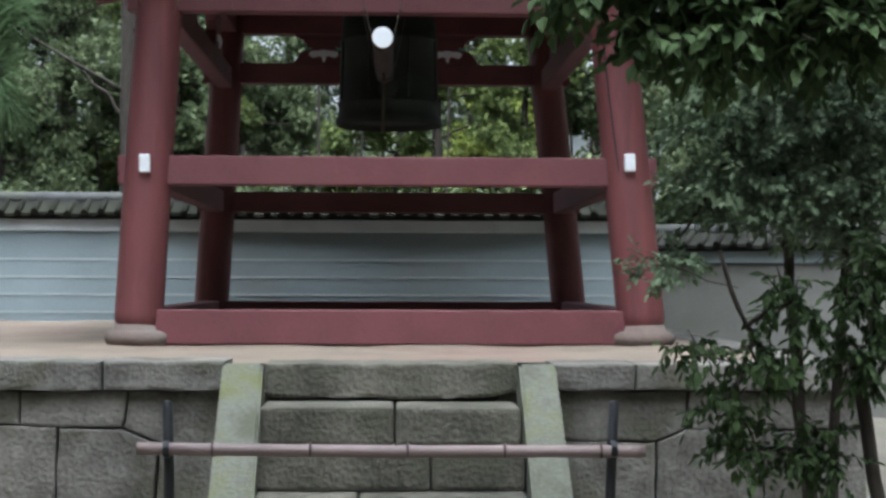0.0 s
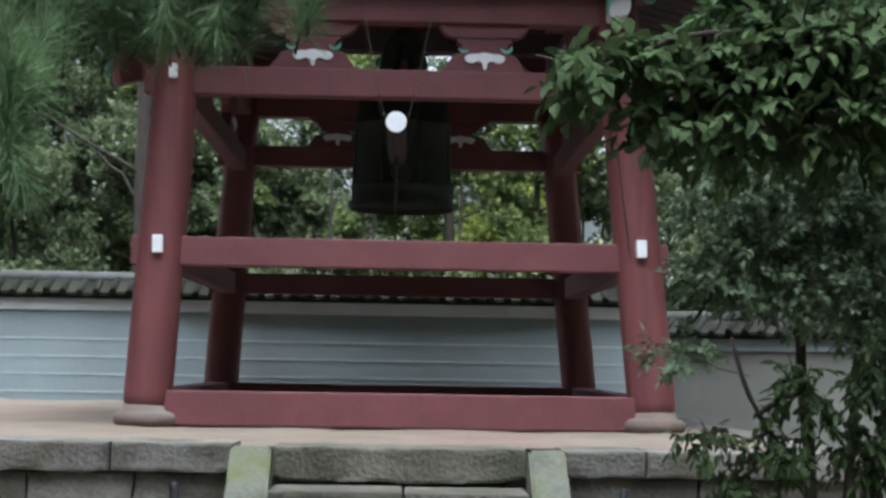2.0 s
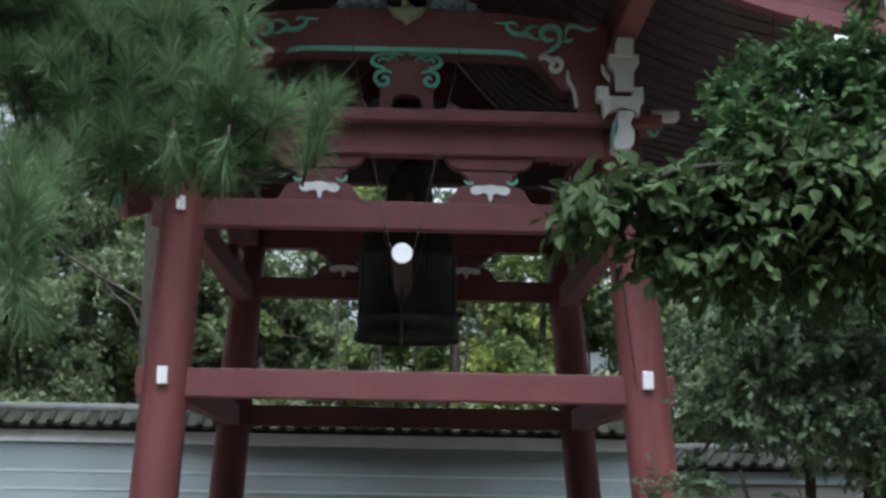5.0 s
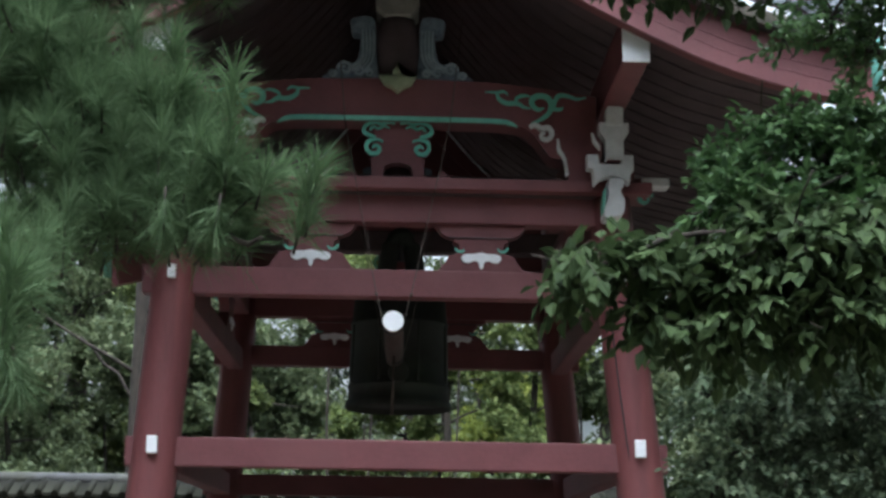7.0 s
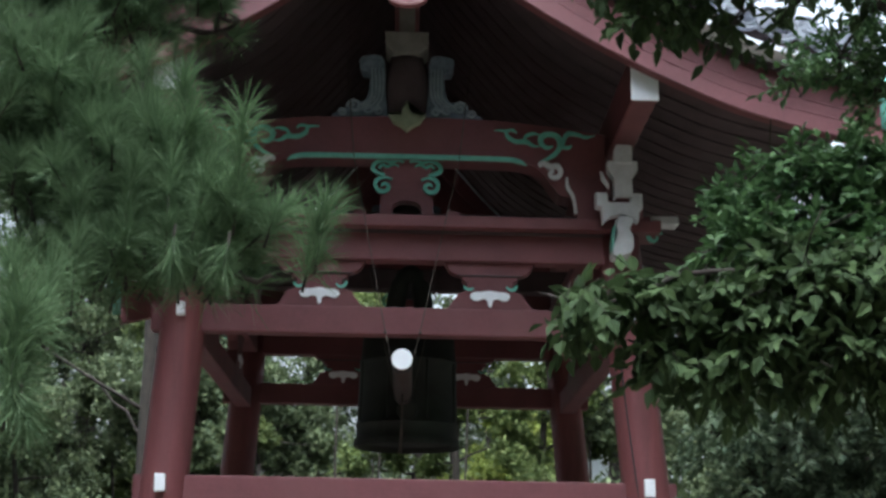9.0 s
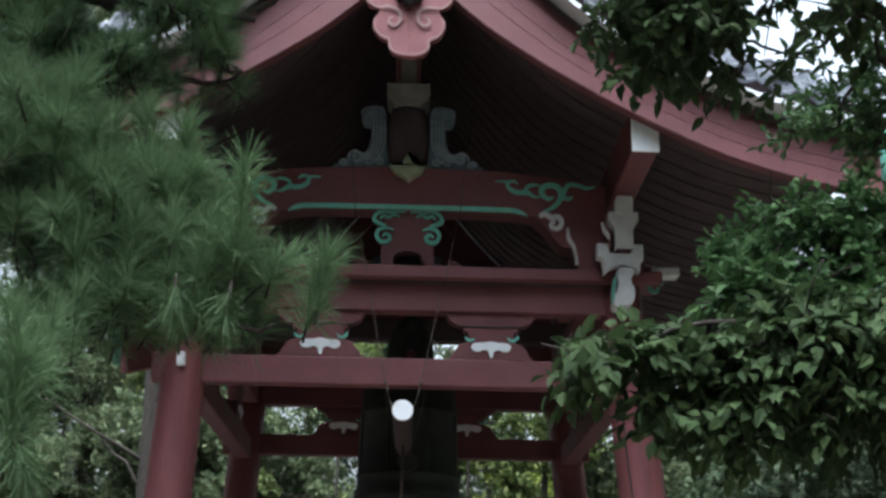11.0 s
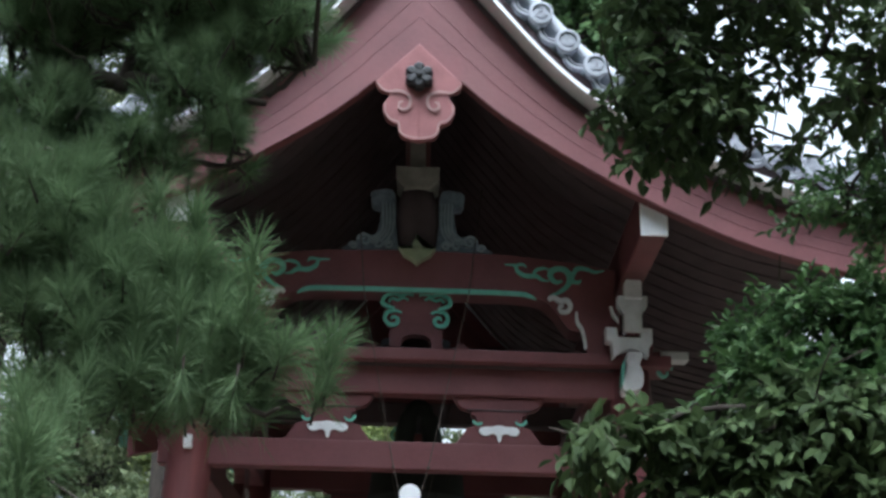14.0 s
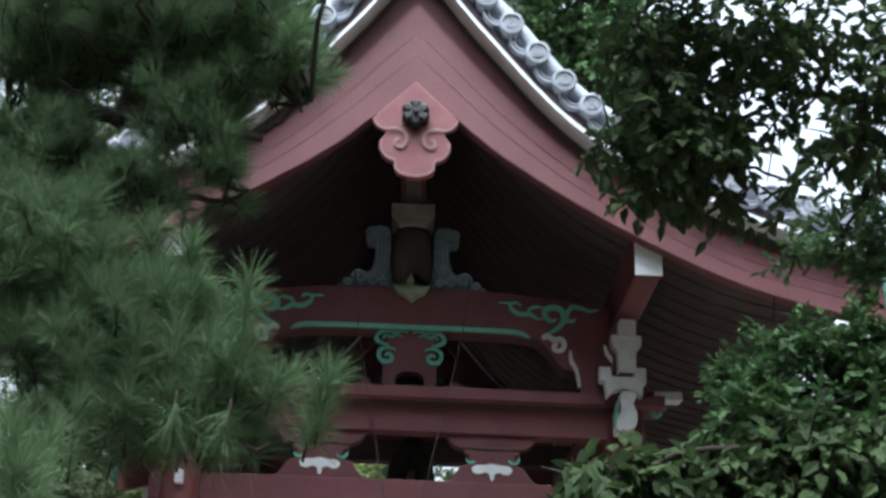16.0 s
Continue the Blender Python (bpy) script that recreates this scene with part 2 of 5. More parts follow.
TX, TW, TF, TB = 2.66, -4.6, -2.5, 6.2       # east and west edge, front and back of the terrace
terrace = thing("terrace", (0, 2, 0), "raised stone terrace with a packed earth top", "terrace", kind="structure")
part("earth_core", B(TW + 0.16, TX - 0.16, TF + 0.14, TB - 0.14, 0, 1.0, bevel=0), STONE, terrace)
bm = bmesh.new()
bmesh.ops.create_grid(bm, x_segments=60, y_segments=90, size=0.5)
for v in bm.verts:
    v.co.x, v.co.y = (TX + TW) / 2 + v.co.x * (TX - TW - 0.6), (TF + TB) / 2 + v.co.y * (TB - TF - 0.6)
    v.co.z = 1.094 + 0.014 * noise.noise(v.co * 1.7) + 0.006 * noise.noise(v.co * 6)
part("earth_floor", bm, EARTH, terrace, "pale tan packed earth floor")


def rough_stone(name, outline, y0, y1, parent, material, seed, bevel=0.014):
    """One dressed block: an outline (x, z) with slightly broken edges and a bowed, pecked face."""
    rnd = random.Random(seed)
    pts = []
    for (ax, az), (bx, bz) in zip(outline, outline[1:] + outline[:1]):
        k = max(1, int(math.hypot(bx - ax, bz - az) / 0.09))
        for i in range(k):
            j = 0.0045 if i else 0.0
            pts.append((ax + (bx - ax) * i / k + rnd.uniform(-j, j), az + (bz - az) * i / k + rnd.uniform(-j, j)))
    bm = prism(bmesh.new(), pts, y0 + rnd.uniform(-0.008, 0.008), y1, bevel)
    return part(name, bm, material, parent)


def rect(x0, x1, z0, z1):
    return [(x0, z0), (x1, z0), (x1, z1), (x0, z1)]


# the edging of the terrace: long flat kerbstones
for n, (a, b, h) in enumerate(((-4.6, -3.5, 0.145), (-3.49, -2.67, 0.145), (-2.66, -1.57, 0.145), (-1.555, -0.90, 0.145), (0.90, 1.355, 0.145), (1.365, 2.66, 0.145))):
    rough_stone("kerbstone", rect(a, b, FLOOR - h, FLOOR + (0.012 if b < 0 else 0)), TF, TF + 0.42, terrace, STONE, n, 0.018)
rough_stone("kerbstone", [(-0.68, 0.945), (-0.64, 0.915), (-0.1, 0.92), (0.1, 0.905), (0.35, 0.915), (0.55, 0.92), (0.702, 0.95), (0.702, FLOOR), (-0.68, FLOOR)],
            TF - 0.01, TF + 0.42, terrace, STEPSTONE, 9, 0.02)
for side in (-1, 1):
    edge = TX if side > 0 else -TW
    for n in range(7):
        y0 = TF + 0.43 + n * 1.17
        bm = B(min(side * edge, side * (edge - 0.34)), max(side * edge, side * (edge - 0.34)), y0, y0 + 1.16, FLOOR - 0.15, FLOOR, bevel=0.015)
        part("kerbstone", bm, STONE, terrace)
        bm = B(min(side * (edge - 0.05), side * (edge - 0.3)), max(side * (edge - 0.05), side * (edge - 0.3)), y0, y0 + 1.155, 0, FLOOR - 0.155, bevel=0.015)
        part("stone_block", bm, STONE, terrace)
# the retaining face: big fitted blocks, (x, z)
FACE = [
    [(-4.6, 0.0), (-3.7, 0.0), (-3.7, 0.5), (-4.6, 0.5)], [(-3.69, 0.0), (-2.67, 0.0), (-2.67, 0.4), (-3.69, 0.5)], [(-4.6, 0.51), (-3.4, 0.51), (-3.4, 0.945), (-4.6, 0.945)], [(-3.39, 0.51), (-2.67, 0.41), (-2.67, 0.945), (-3.39, 0.945)],
    [(-2.66, 0.765), (-2.02, 0.765), (-2.02, 0.945), (-2.66, 0.945)],
    [(-2.01, 0.765), (-1.79, 0.75), (-1.47, 0.752), (-1.452, 0.78), (-1.435, 0.945), (-2.01, 0.945)],
    [(-1.425, 0.945), (-1.443, 0.78), (-1.46, 0.745), (-1.34, 0.70), (-1.262, 0.665), (-1.255, 0.60), (-1.275, 0.33), (-0.6, 0.33), (-0.6, 0.945)],
    [(-2.66, 0.30), (-1.83, 0.30), (-1.815, 0.755), (-2.66, 0.758)],
    [(-1.82, 0.30), (-1.285, 0.33), (-1.268, 0.655), (-1.465, 0.738), (-1.805, 0.742)],
    [(-2.66, 0.0), (-1.55, 0.0), (-1.55, 0.29), (-2.66, 0.29)], [(-1.54, 0.0), (-0.6, 0.0), (-0.6, 0.32), (-1.28, 0.32), (-1.54, 0.30)],
    [(0.6, 0.68), (1.48, 0.672), (1.64, 0.74), (1.655, 0.945), (0.6, 0.945)],
    [(0.6, 0.22), (1.475, 0.22), (1.475, 0.662), (0.6, 0.67)],
    [(1.49, 0.2), (2.08, 0.2), (2.08, 0.73), (1.65, 0.732), (1.49, 0.664)],
    [(1.667, 0.945), (1.65, 0.742), (2.09, 0.74), (2.66, 0.745), (2.66, 0.945)], [(2.09, 0.2), (2.66, 0.2), (2.66, 0.735), (2.09, 0.73)],
    [(0.6, 0.0), (1.6, 0.0), (1.6, 0.19), (1.47, 0.21), (0.6, 0.21)], [(1.61, 0.0), (2.66, 0.0), (2.66, 0.19), (1.61, 0.19)],
]
for n, poly in enumerate(FACE):
    rough_stone("stone_block", poly, TF + 0.05, TF + 0.3, terrace, STONE, 20 + n)

stairs = thing("stone_stairs", (0, -3.2, 0), "worn lichen-stained granite steps up to the terrace", "stairs")
for n, (front, top, split) in enumerate(((-2.9, 0.895, 0.03), (-3.13, 0.695, 0.21), (-3.34, 0.49, -0.15), (-3.55, 0.29, 0.1), (-3.76, 0.12, -0.2))):
    a, b = -0.675, 0.69
    under = top - 0.2 if top > 0.2 else 0.0
    for k, (p, q) in enumerate(((a, split - 0.004), (split + 0.004, b))):
        bm = B(p, q, front + random.uniform(-0.01, 0.01), front + 0.46, max(under, 0), top + random.uniform(-0.004, 0.004), bevel=0.022, seg=2)
        part("step_stone", bm, STEPSTONE, stairs)
bm = B(-0.66, 0.67, -3.3, TF + 0.02, 0, 0.45, bevel=0)
part("stair_core", bm, STONE, stairs)
for x0, x1, w in ((-0.90, -0.68, 0.04), (0.70, 0.90, -0.0)):
    # sloping side stones
    bm = bmesh.new()
    prof = [(TF - 0.02, 0.0), (TF - 0.02, FLOOR + 0.004), (TF - 0.12, FLOOR + 0.004), (-3.82, 0.2), (-3.82, 0.0)]
    rings = [[bm.verts.new((x + (w if y < -3 else 0), y, z)) for y, z in prof] for x in (x0, x1)]
    bm.faces.new(rings[0])
    bm.faces.new(rings[1])
    for i in range(5):
        bm.faces.new((rings[0][i], rings[0][(i + 1) % 5], rings[1][(i + 1) % 5], rings[1][i]))
    bmesh.ops.bevel(bm, geom=list(bm.edges), offset=0.015, segments=2, affect="EDGES")
    part("cheek_stone", bm, MOSS, stairs, "sloping cheek stone stained green with moss")


# ---- plastered precinct wall with tiled coping ----
def plaster_wall(name, a, b, base, top, label, lines=5, face=PLASTER, band=BAND):
    """A wall from a to b (x, y): plaster with white lines, a white band and a tiled coping, its front to the right of a to b."""
    (ax, ay), (bx, by) = a, b
    length, turn = math.hypot(bx - ax, by - ay), math.atan2(by - ay, bx - ax)
    root = thing(name, (ax, ay, 0), label, "wall", kind="structure")
    root.rotation_euler.z = turn

    def put(nm, bm, m, lab=""):
        bm.transform(Matrix.Translation(root.location))
        return part(nm, bm, m, root, lab)
    put("plaster_face", B(0, length, 0, 0.5, 0, top - 0.28, bevel=0), face)
    put("white_band", B(-0.003, length + 0.003, -0.035, 0.535, top - 0.278, top - 0.13, bevel=0.008), band, "white plaster band under the coping")
    for k in range(lines):
        z = base + 0.22 + k * 0.215
        put("white_line", B(0, length, -0.006, 0.1, z - 0.014, z + 0.014, bevel=0), LINE, "thin white line across the wall")
    # coping: a sloping bed, pan tiles, round tiles with end discs, a ridge
    bed = bmesh.new()
    rings = [[bed.verts.new((x, y, z)) for y, z in ((-0.12, top - 0.125), (-0.12, top - 0.085), (0.25, top + 0.1), (0.62, top - 0.085), (0.62, top - 0.125))] for x in (0, length)]
    bed.faces.new(rings[0])
    bed.faces.new(rings[1])
    for i in range(5):
        bed.faces.new((rings[0][i], rings[0][(i + 1) % 5], rings[1][(i + 1) % 5], rings[1][i]))
    put("coping_bed", bed, OLDTILE)
    proto = None
    for k in range(int(length / 0.2)):
        x = 0.1 + k * 0.2
        if proto is None:
            t = tube(bmesh.new(), [(0, -0.17, top - 0.06), (0, 0.02, top + 0.03), (0, 0.2, top + 0.105)], 0.042, 8)
            proto = put("round_tile", t, OLDTILE)
            proto.location.x = x
            pan = bmesh.new()
            arc = [(-0.07 + 0.14 * i / 6, -0.028 * math.sin(math.pi * i / 6)) for i in range(7)]
            for y, z in ((-0.15, top - 0.07), (0.18, top + 0.09)):
                for dx, dz in arc:
                    pan.verts.new((dx, y, z + dz))
                for dx, dz in reversed(arc):
                    pan.verts.new((dx, y, z + dz * 0.3 + 0.02))
            pan.verts.ensure_lookup_table()
            for i in range(14):
                j = (i + 1) % 14
                pan.faces.new((pan.verts[i], pan.verts[j], pan.verts[14 + j], pan.verts[14 + i]))
            pan.faces.new(pan.verts[:14])
            pan.faces.new(pan.verts[14:])
            proto2 = put("pan_tile", pan, OLDTILE)
            proto2.location.x = x + 0.1
        else:
            for p, dx in ((proto, 0.0), (proto2, 0.1)):
                o = new(p.name.split(".")[0], p.data)
                o.parent = root
                o.location = (x + dx, 0, 0.012 * math.sin(k * 1.7))
    put("ridge", tube(bmesh.new(), [(0, 0.25, top + 0.13), (length, 0.25, top + 0.13)], 0.085, 10), RIDGETILE)
    return root


plaster_wall("wall_north", (-9.0, 7.5), (3.15, 7.5), 0.72, 2.42, "grey plaster temple wall with white lines and tiled coping")
plaster_wall("wall_east", (3.2, 7.45), (8.2, 4.6), 0.6, 2.05, "lower buff-grey plaster wall with pale band and tiled coping", 0, SHADED_BUFF, PLASTER)
# ---- the bell tower ----
tower = thing("bell_tower", (0, 2.135, FLOOR), "red-painted wooden temple bell tower with curved tiled gable roof", "bell tower")
BACK = 4.27


def lean(bm):
    """The old frame stands a little out of plumb."""
    for v in bm.verts:
        v.co.x += 0.013 - 0.02 * (v.co.z - 1.25)
    return bm


SET = [1.0]                        # how far a built group is drawn in towards the middle of the frame


def tp(name, bm, material, parent=None, label=""):
    if SET[0] != 1.0:
        for v in bm.verts:
            v.co.x, v.co.z = v.co.x * SET[0], 1.563 + (v.co.z - 1.563) * SET[0]
    return part(name, lean(bm), material, parent or tower, label)


def post_x(z):
    return 1.80 - 0.078 * (z - 1.3)


POST_TOP = 4.25
RAISED = 0.055                     # the tie beam at the back sits a little higher
for sy, y in ((0, 0.0), (1, BACK)):
    for s in (-1, 1):
        zs = [1.235, 1.25, 1.32, 2.0, 3.0, 3.6, POST_TOP]
        bm = tube(bmesh.new(), [(s * post_x(z), y, z) for z in zs], [0.155, 0.168, 0.172, 0.171, 0.167, 0.162, 0.155], 28)
        p = tp("post", bm, RED_UP)
        bm = lathe(bmesh.new(), s * 1.805, y, [(0.20, 1.08), (0.228, 1.105), (0.24, 1.14), (0.232, 1.175), (0.2, 1.195), (0.175, 1.2), (0.165, 1.245)], 28)
        tp("base_stone", bm, BASESTONE, None, "rounded brown foundation stone")
        if sy == 0:
            # white ends of the side beams, and of the small tie above
            for z0, h, w in ((2.40 if s > 0 else 2.375, 0.125, 0.075), (3.615, 0.10, 0.06)):
                x = s * post_x(z0)
                tp("beam_end", B(x - w / 2, x + w / 2, -0.205, -0.1, z0 - h / 2, z0 + h / 2, bevel=0.006), WHITE, p, "white-painted beam end")
    # beams along the front and the back
    for nm, z0, z1, d, inset in (("ground_sill", 1.10, 1.345, 0.10, -0.1), ("waist_beam", 2.235, 2.442, 0.075, 0.2), ("tie_beam", 3.475, 3.68, 0.075, 0.22),
                                 ("head_beam", 4.03, 4.235, 0.085, 0.0)):
        if sy == 1 and nm == "tie_beam":
            z0, z1 = z0 + RAISED, z1 + RAISED
        x = post_x(z0) + inset
        tp(nm, B(-x, x, y - d, y + d, z0, z1, bevel=0.012, seg=2), RED)
    tp("wall_plate", B(-post_x(4.3) - 0.3, post_x(4.3) + 0.3, y - 0.2, y + 0.2, 4.256, 4.347, bevel=0.012, seg=2), RED)
    tp("cushion_strip", B(-post_x(4.3) - 0.1, post_x(4.3) + 0.1, y - 0.1, y + 0.1, 4.232, 4.258, bevel=0), DARKWOOD)
# beams along the sides
for s in (-1, 1):
    for nm, z0, z1, d in (("ground_sill", 1.10, 1.345, 0.10), ("waist_beam", 2.23, 2.44, 0.075), ("tie_beam", 3.47, 3.675, 0.075), ("head_beam", 4.03, 4.225, 0.085)):
        x = s * post_x((z0 + z1) / 2)
        tp(nm, B(x - d, x + d, 0.16, BACK - 0.16, z0, z1, bevel=0.012, seg=2), RED)
    x = s * post_x(4.3)
    tp("wall_plate", B(x - 0.2, x + 0.2, 0.2, BACK - 0.2, 4.256, 4.345, bevel=0.012), RED)
# long cracks in a post
for pts in ([(1.535, 3.42), (1.56, 3.1), (1.585, 2.83), (1.64, 2.32)],):
    bm = bmesh.new()
    q = spline([(x, z) for x, z in pts], 6)
    tube(bm, [(x, -math.sqrt(max(0.0, 0.170**2 - (x - post_x(z)) ** 2)) - 0.001, z) for x, z in q], [0.002] + [0.006] * (len(q) - 2) + [0.001], 5)
    tp("crack", bm, IRON, None, "long dark drying crack in the post")


# outline of the ginkgo-leaf crest, (x, z) round its stem
crest = spline([(0.0, 3.70), (0.012, 3.715), (0.018, 3.745), (0.045, 3.756), (0.075, 3.744), (0.105, 3.747), (0.123, 3.768), (0.118, 3.79), (0.09, 3.802), (0.045, 3.804), (0.02, 3.81), (0.0, 3.812)], 4)
CREST = crest + [(-u, z) for u, z in reversed(crest[1:-1])]


# carved struts between tie beam and head beam
def flared_strut(x, y, face, up=0.0):
    """A waisted board with flared foot and head, and a white ginkgo crest on its face."""
    half = [(0.33, 3.68), (0.30, 3.70), (0.25, 3.77), (0.235, 3.80), (0.19, 3.81), (0.165, 3.84), (0.17, 3.88), (0.205, 3.90), (0.2, 3.925), (0.27, 3.945), (0.30, 3.97), (0.335, 4.03)]
    bm = prism(bmesh.new(), [(x + u, z + up) for u, z in half] + [(x - u, z + up) for u, z in reversed(half)], y - 0.05, y + 0.05, 0.008)
    st = tp("flared_strut", bm, RED)
    f = y + 0.05 if face > 0 else y - 0.05
    bm = prism(bmesh.new(), [(x + 1.18 * u, 3.75 + up + 1.12 * (z - 3.75)) for u, z in CREST], f - 0.014, f + 0.014, 0.003)
    tp("crest", bm, WHITE, st, "white ginkgo-leaf crest")
    for s in (-1, 1):
        bm = stroke(bmesh.new(), spiral(x + s * 0.155, 3.865 + up, 0.035, 0.042, 200, 340 + s * 20), [0.01, 0.02, 0.016], f - 0.012, f + 0.012)
        tp("scroll", bm, TEAL, st, "small teal scroll")
    bm = tube(bmesh.new(), [(x - 0.24, f - 0.004, 3.93 + up), (x + 0.24, f - 0.004, 3.93 + up)], 0.007, 6)
    tp("groove_bead", bm, DARKWOOD, st)
    return st


for y, f in ((0.0, -1), (BACK, -1)):
    for x in (-0.635, 0.612):
        flared_strut(x, y, f, RAISED if y else 0.0)
for s in (-1, 1):
    for y in (1.2, 3.05):
        x = s * post_x(3.85)
        bm = bmesh.new()
        half = [(0.33, 3.675), (0.25, 3.77), (0.17, 3.84), (0.2, 3.92), (0.33, 4.03)]
        prism(bm, [(y + u, z) for u, z in half] + [(y - u, z) for u, z in reversed(half)], -0.05, 0.05, 0.006)
        bm.transform(Matrix(((0, 1, 0, x), (1, 0, 0, 0), (0, 0, 1, 0), (0, 0, 0, 1))))
        st = tp("flared_strut", bm, RED)
        a, b = sorted((x - s * 0.064, x - s * 0.036))
        bm = prism(bmesh.new(), [(y + 1.18 * u, 3.75 + 1.12 * (z - 3.75)) for u, z in CREST], a, b, 0.003)
        bm.transform(Matrix(((0, 1, 0, 0), (1, 0, 0, 0), (0, 0, 1, 0), (0, 0, 0, 1))))
        tp("crest", bm, WHITE, st, "white ginkgo-leaf crest")


# frog-leg strut in the middle, with teal scrolls
def frog_strut(y):
    half = [(0.45, 4.345), (0.43, 4.368), (0.385, 4.415), (0.345, 4.45), (0.315, 4.435), (0.285, 4.385), (0.25, 4.378), (0.215, 4.385), (0.2, 4.42), (0.195, 4.55), (0.185, 4.62), (0.165, 4.70), (0.2, 4.79), (0.19, 4.83)]
    hole = [(0.112, 4.345), (0.112, 4.44), (0.1, 4.475), (0.06, 4.5), (0.0, 4.508)]
    loop = half + [(-u, z) for u, z in reversed(half)] + [(-u, z) for u, z in hole] + [(u, z) for u, z in reversed(hole[:-1])]
    bm = prism(bmesh.new(), loop, y - 0.06, y + 0.06, 0.0)
    st = tp("frog_leg_strut", bm, RED)
    f = y - 0.06
    for s in (-1, 1):
        up = spline([(0.02, 4.805), (0.07, 4.815), (0.12, 4.80), (0.17, 4.815), (0.235, 4.79), (0.255, 4.745), (0.215, 4.715), (0.165, 4.70)], 5)
        tp("scroll", stroke(bmesh.new(), [(s * u, z) for u, z in up], [0.012, 0.022, 0.026, 0.03, 0.02], f - 0.02, f + 0.01), TEAL, st, "teal painted scroll")
        low = spline([(0.11, 4.665), (0.155, 4.68), (0.215, 4.668), (0.235, 4.62), (0.205, 4.575), (0.155, 4.575), (0.135, 4.61), (0.165, 4.635), (0.19, 4.615)], 5)
        tp("scroll", stroke(bmesh.new(), [(s * u, z) for u, z in low], [0.012, 0.026, 0.03, 0.028, 0.014], f - 0.02, f + 0.01), TEAL, st, "teal painted scroll")
        inner = spline([(0.06, 4.77), (0.10, 4.785), (0.145, 4.765), (0.18, 4.78), (0.21, 4.755)], 5)
        tp("scroll", stroke(bmesh.new(), [(s * u, z) for u, z in inner], [0.01, 0.02, 0.014], f - 0.016, f + 0.01), TEAL, st, "teal painted scroll")
    return st


# the rainbow beam of the gable, with its teal carving
def rainbow_beam(y):
    low = spline([(0.0, 4.835), (0.6, 4.835), (0.9, 4.815), (1.0, 4.76), (1.08, 4.66), (1.14, 4.58), (1.2, 4.56)], 5)
    top = [(1.48, 4.56), (1.50, 5.05), (1.2, 5.10), (0.7, 5.15), (0.0, 5.165)]
    half = low + top
    bm = prism(bmesh.new(), half + [(-u, z) for u, z in reversed(half[1:-1])], y - 0.13, y + 0.13, 0.0)
    be = tp("rainbow_beam", bm, RED)
    f = y - 0.13
    line = spline([(-0.90, 4.80), (-0.84, 4.83), (-0.7, 4.845), (0.0, 4.848), (0.7, 4.845), (0.84, 4.83), (0.90, 4.80)], 5)
    tp("painted_line", stroke(bmesh.new(), line, [0.004, 0.03, 0.032, 0.032, 0.032, 0.03, 0.004], f - 0.012, f + 0.02), TEAL, be, "teal painted line along the arch")
    for s in (-1, 1):
        for pts, w in (
            ([(0.66, 5.07), (0.74, 5.065), (0.76, 5.02), (0.82, 4.985), (0.90, 4.985), (0.95, 4.955), (1.0, 4.95)], [0.006, 0.02, 0.03, 0.035, 0.034, 0.02, 0.006]),
            ([(0.74, 5.065), (0.80, 5.075), (0.83, 5.05)], [0.02, 0.02, 0.006]),
            ([(0.88, 4.985), (0.90, 5.03), (0.96, 5.05), (1.0, 5.04)], [0.02, 0.026, 0.006]),
            ([(1.10, 4.955), (1.06, 4.94), (1.02, 4.965), (1.01, 5.01), (1.05, 5.045), (1.12, 5.04), (1.155, 4.99), (1.14, 4.92), (1.08, 4.865), (1.0, 4.83)], [0.012, 0.03, 0.04, 0.045, 0.04, 0.045, 0.04, 0.03, 0.006]),
            ([(1.17, 4.955), (1.185, 5.01), (1.22, 5.055), (1.29, 5.05), (1.35, 5.03), (1.42, 5.045)], [0.03, 0.034, 0.034, 0.026, 0.022, 0.005]),
            ([(1.16, 4.95), (1.22, 4.945), (1.245, 4.965)], [0.03, 0.026, 0.008]),
        ):
            tp("scroll", stroke(bmesh.new(), [(s * u, z) for u, z in spline(pts, 5)], w, f - 0.014, f + 0.02), TEAL, be, "teal painted cloud scroll")
        curl = spline([(0.99, 4.80), (1.03, 4.815), (1.08, 4.79), (1.13, 4.795), (1.155, 4.75), (1.13, 4.71), (1.085, 4.71), (1.075, 4.745), (1.105, 4.755)], 5)
        tp("scroll", stroke(bmesh.new(), [(s * u, z) for u, z in curl], [0.03, 0.04, 0.036, 0.03, 0.02], f - 0.03, f + 0.02), OLDWHITE, be, "pale curl at the beam's end")
        # block under the end, with a white edge
        blk = [(1.20, 4.70), (1.205, 4.62), (1.245, 4.55), (1.265, 4.44), (1.27, 4.375), (1.5, 4.375), (1.5, 4.70)]
        tp("corbel", prism(bmesh.new(), [(s * u, z) for u, z in blk], y - 0.15, y + 0.15, 0.0), RED, be)
        edge = spline([(1.20, 4.71), (1.205, 4.63), (1.24, 4.57), (1.255, 4.5), (1.262, 4.43)], 5)
        tp("edge_line", stroke(bmesh.new(), [(s * u, z) for u, z in edge], [0.014, 0.03, 0.02, 0.024], y - 0.156, y - 0.1), OLDWHITE, be, "white painted edge")
    # pale leaf crest in the middle
    leafy = spline([(0.0, 5.035), (0.05, 5.075), (0.1, 5.10), (0.115, 5.125), (0.14, 5.165), (0.10, 5.158), (0.075, 5.17), (0.045, 5.165), (0.035, 5.20), (0.015, 5.225), (0.0, 5.27)], 4)
    out = leafy + [(-u, z) for u, z in reversed(leafy[1:-1])]
    tp("leaf_crest", prism(bmesh.new(), out, f - 0.085, f + 0.01, 0.012), LEAFGOLD, be, "pale green leaf crest")
    return be


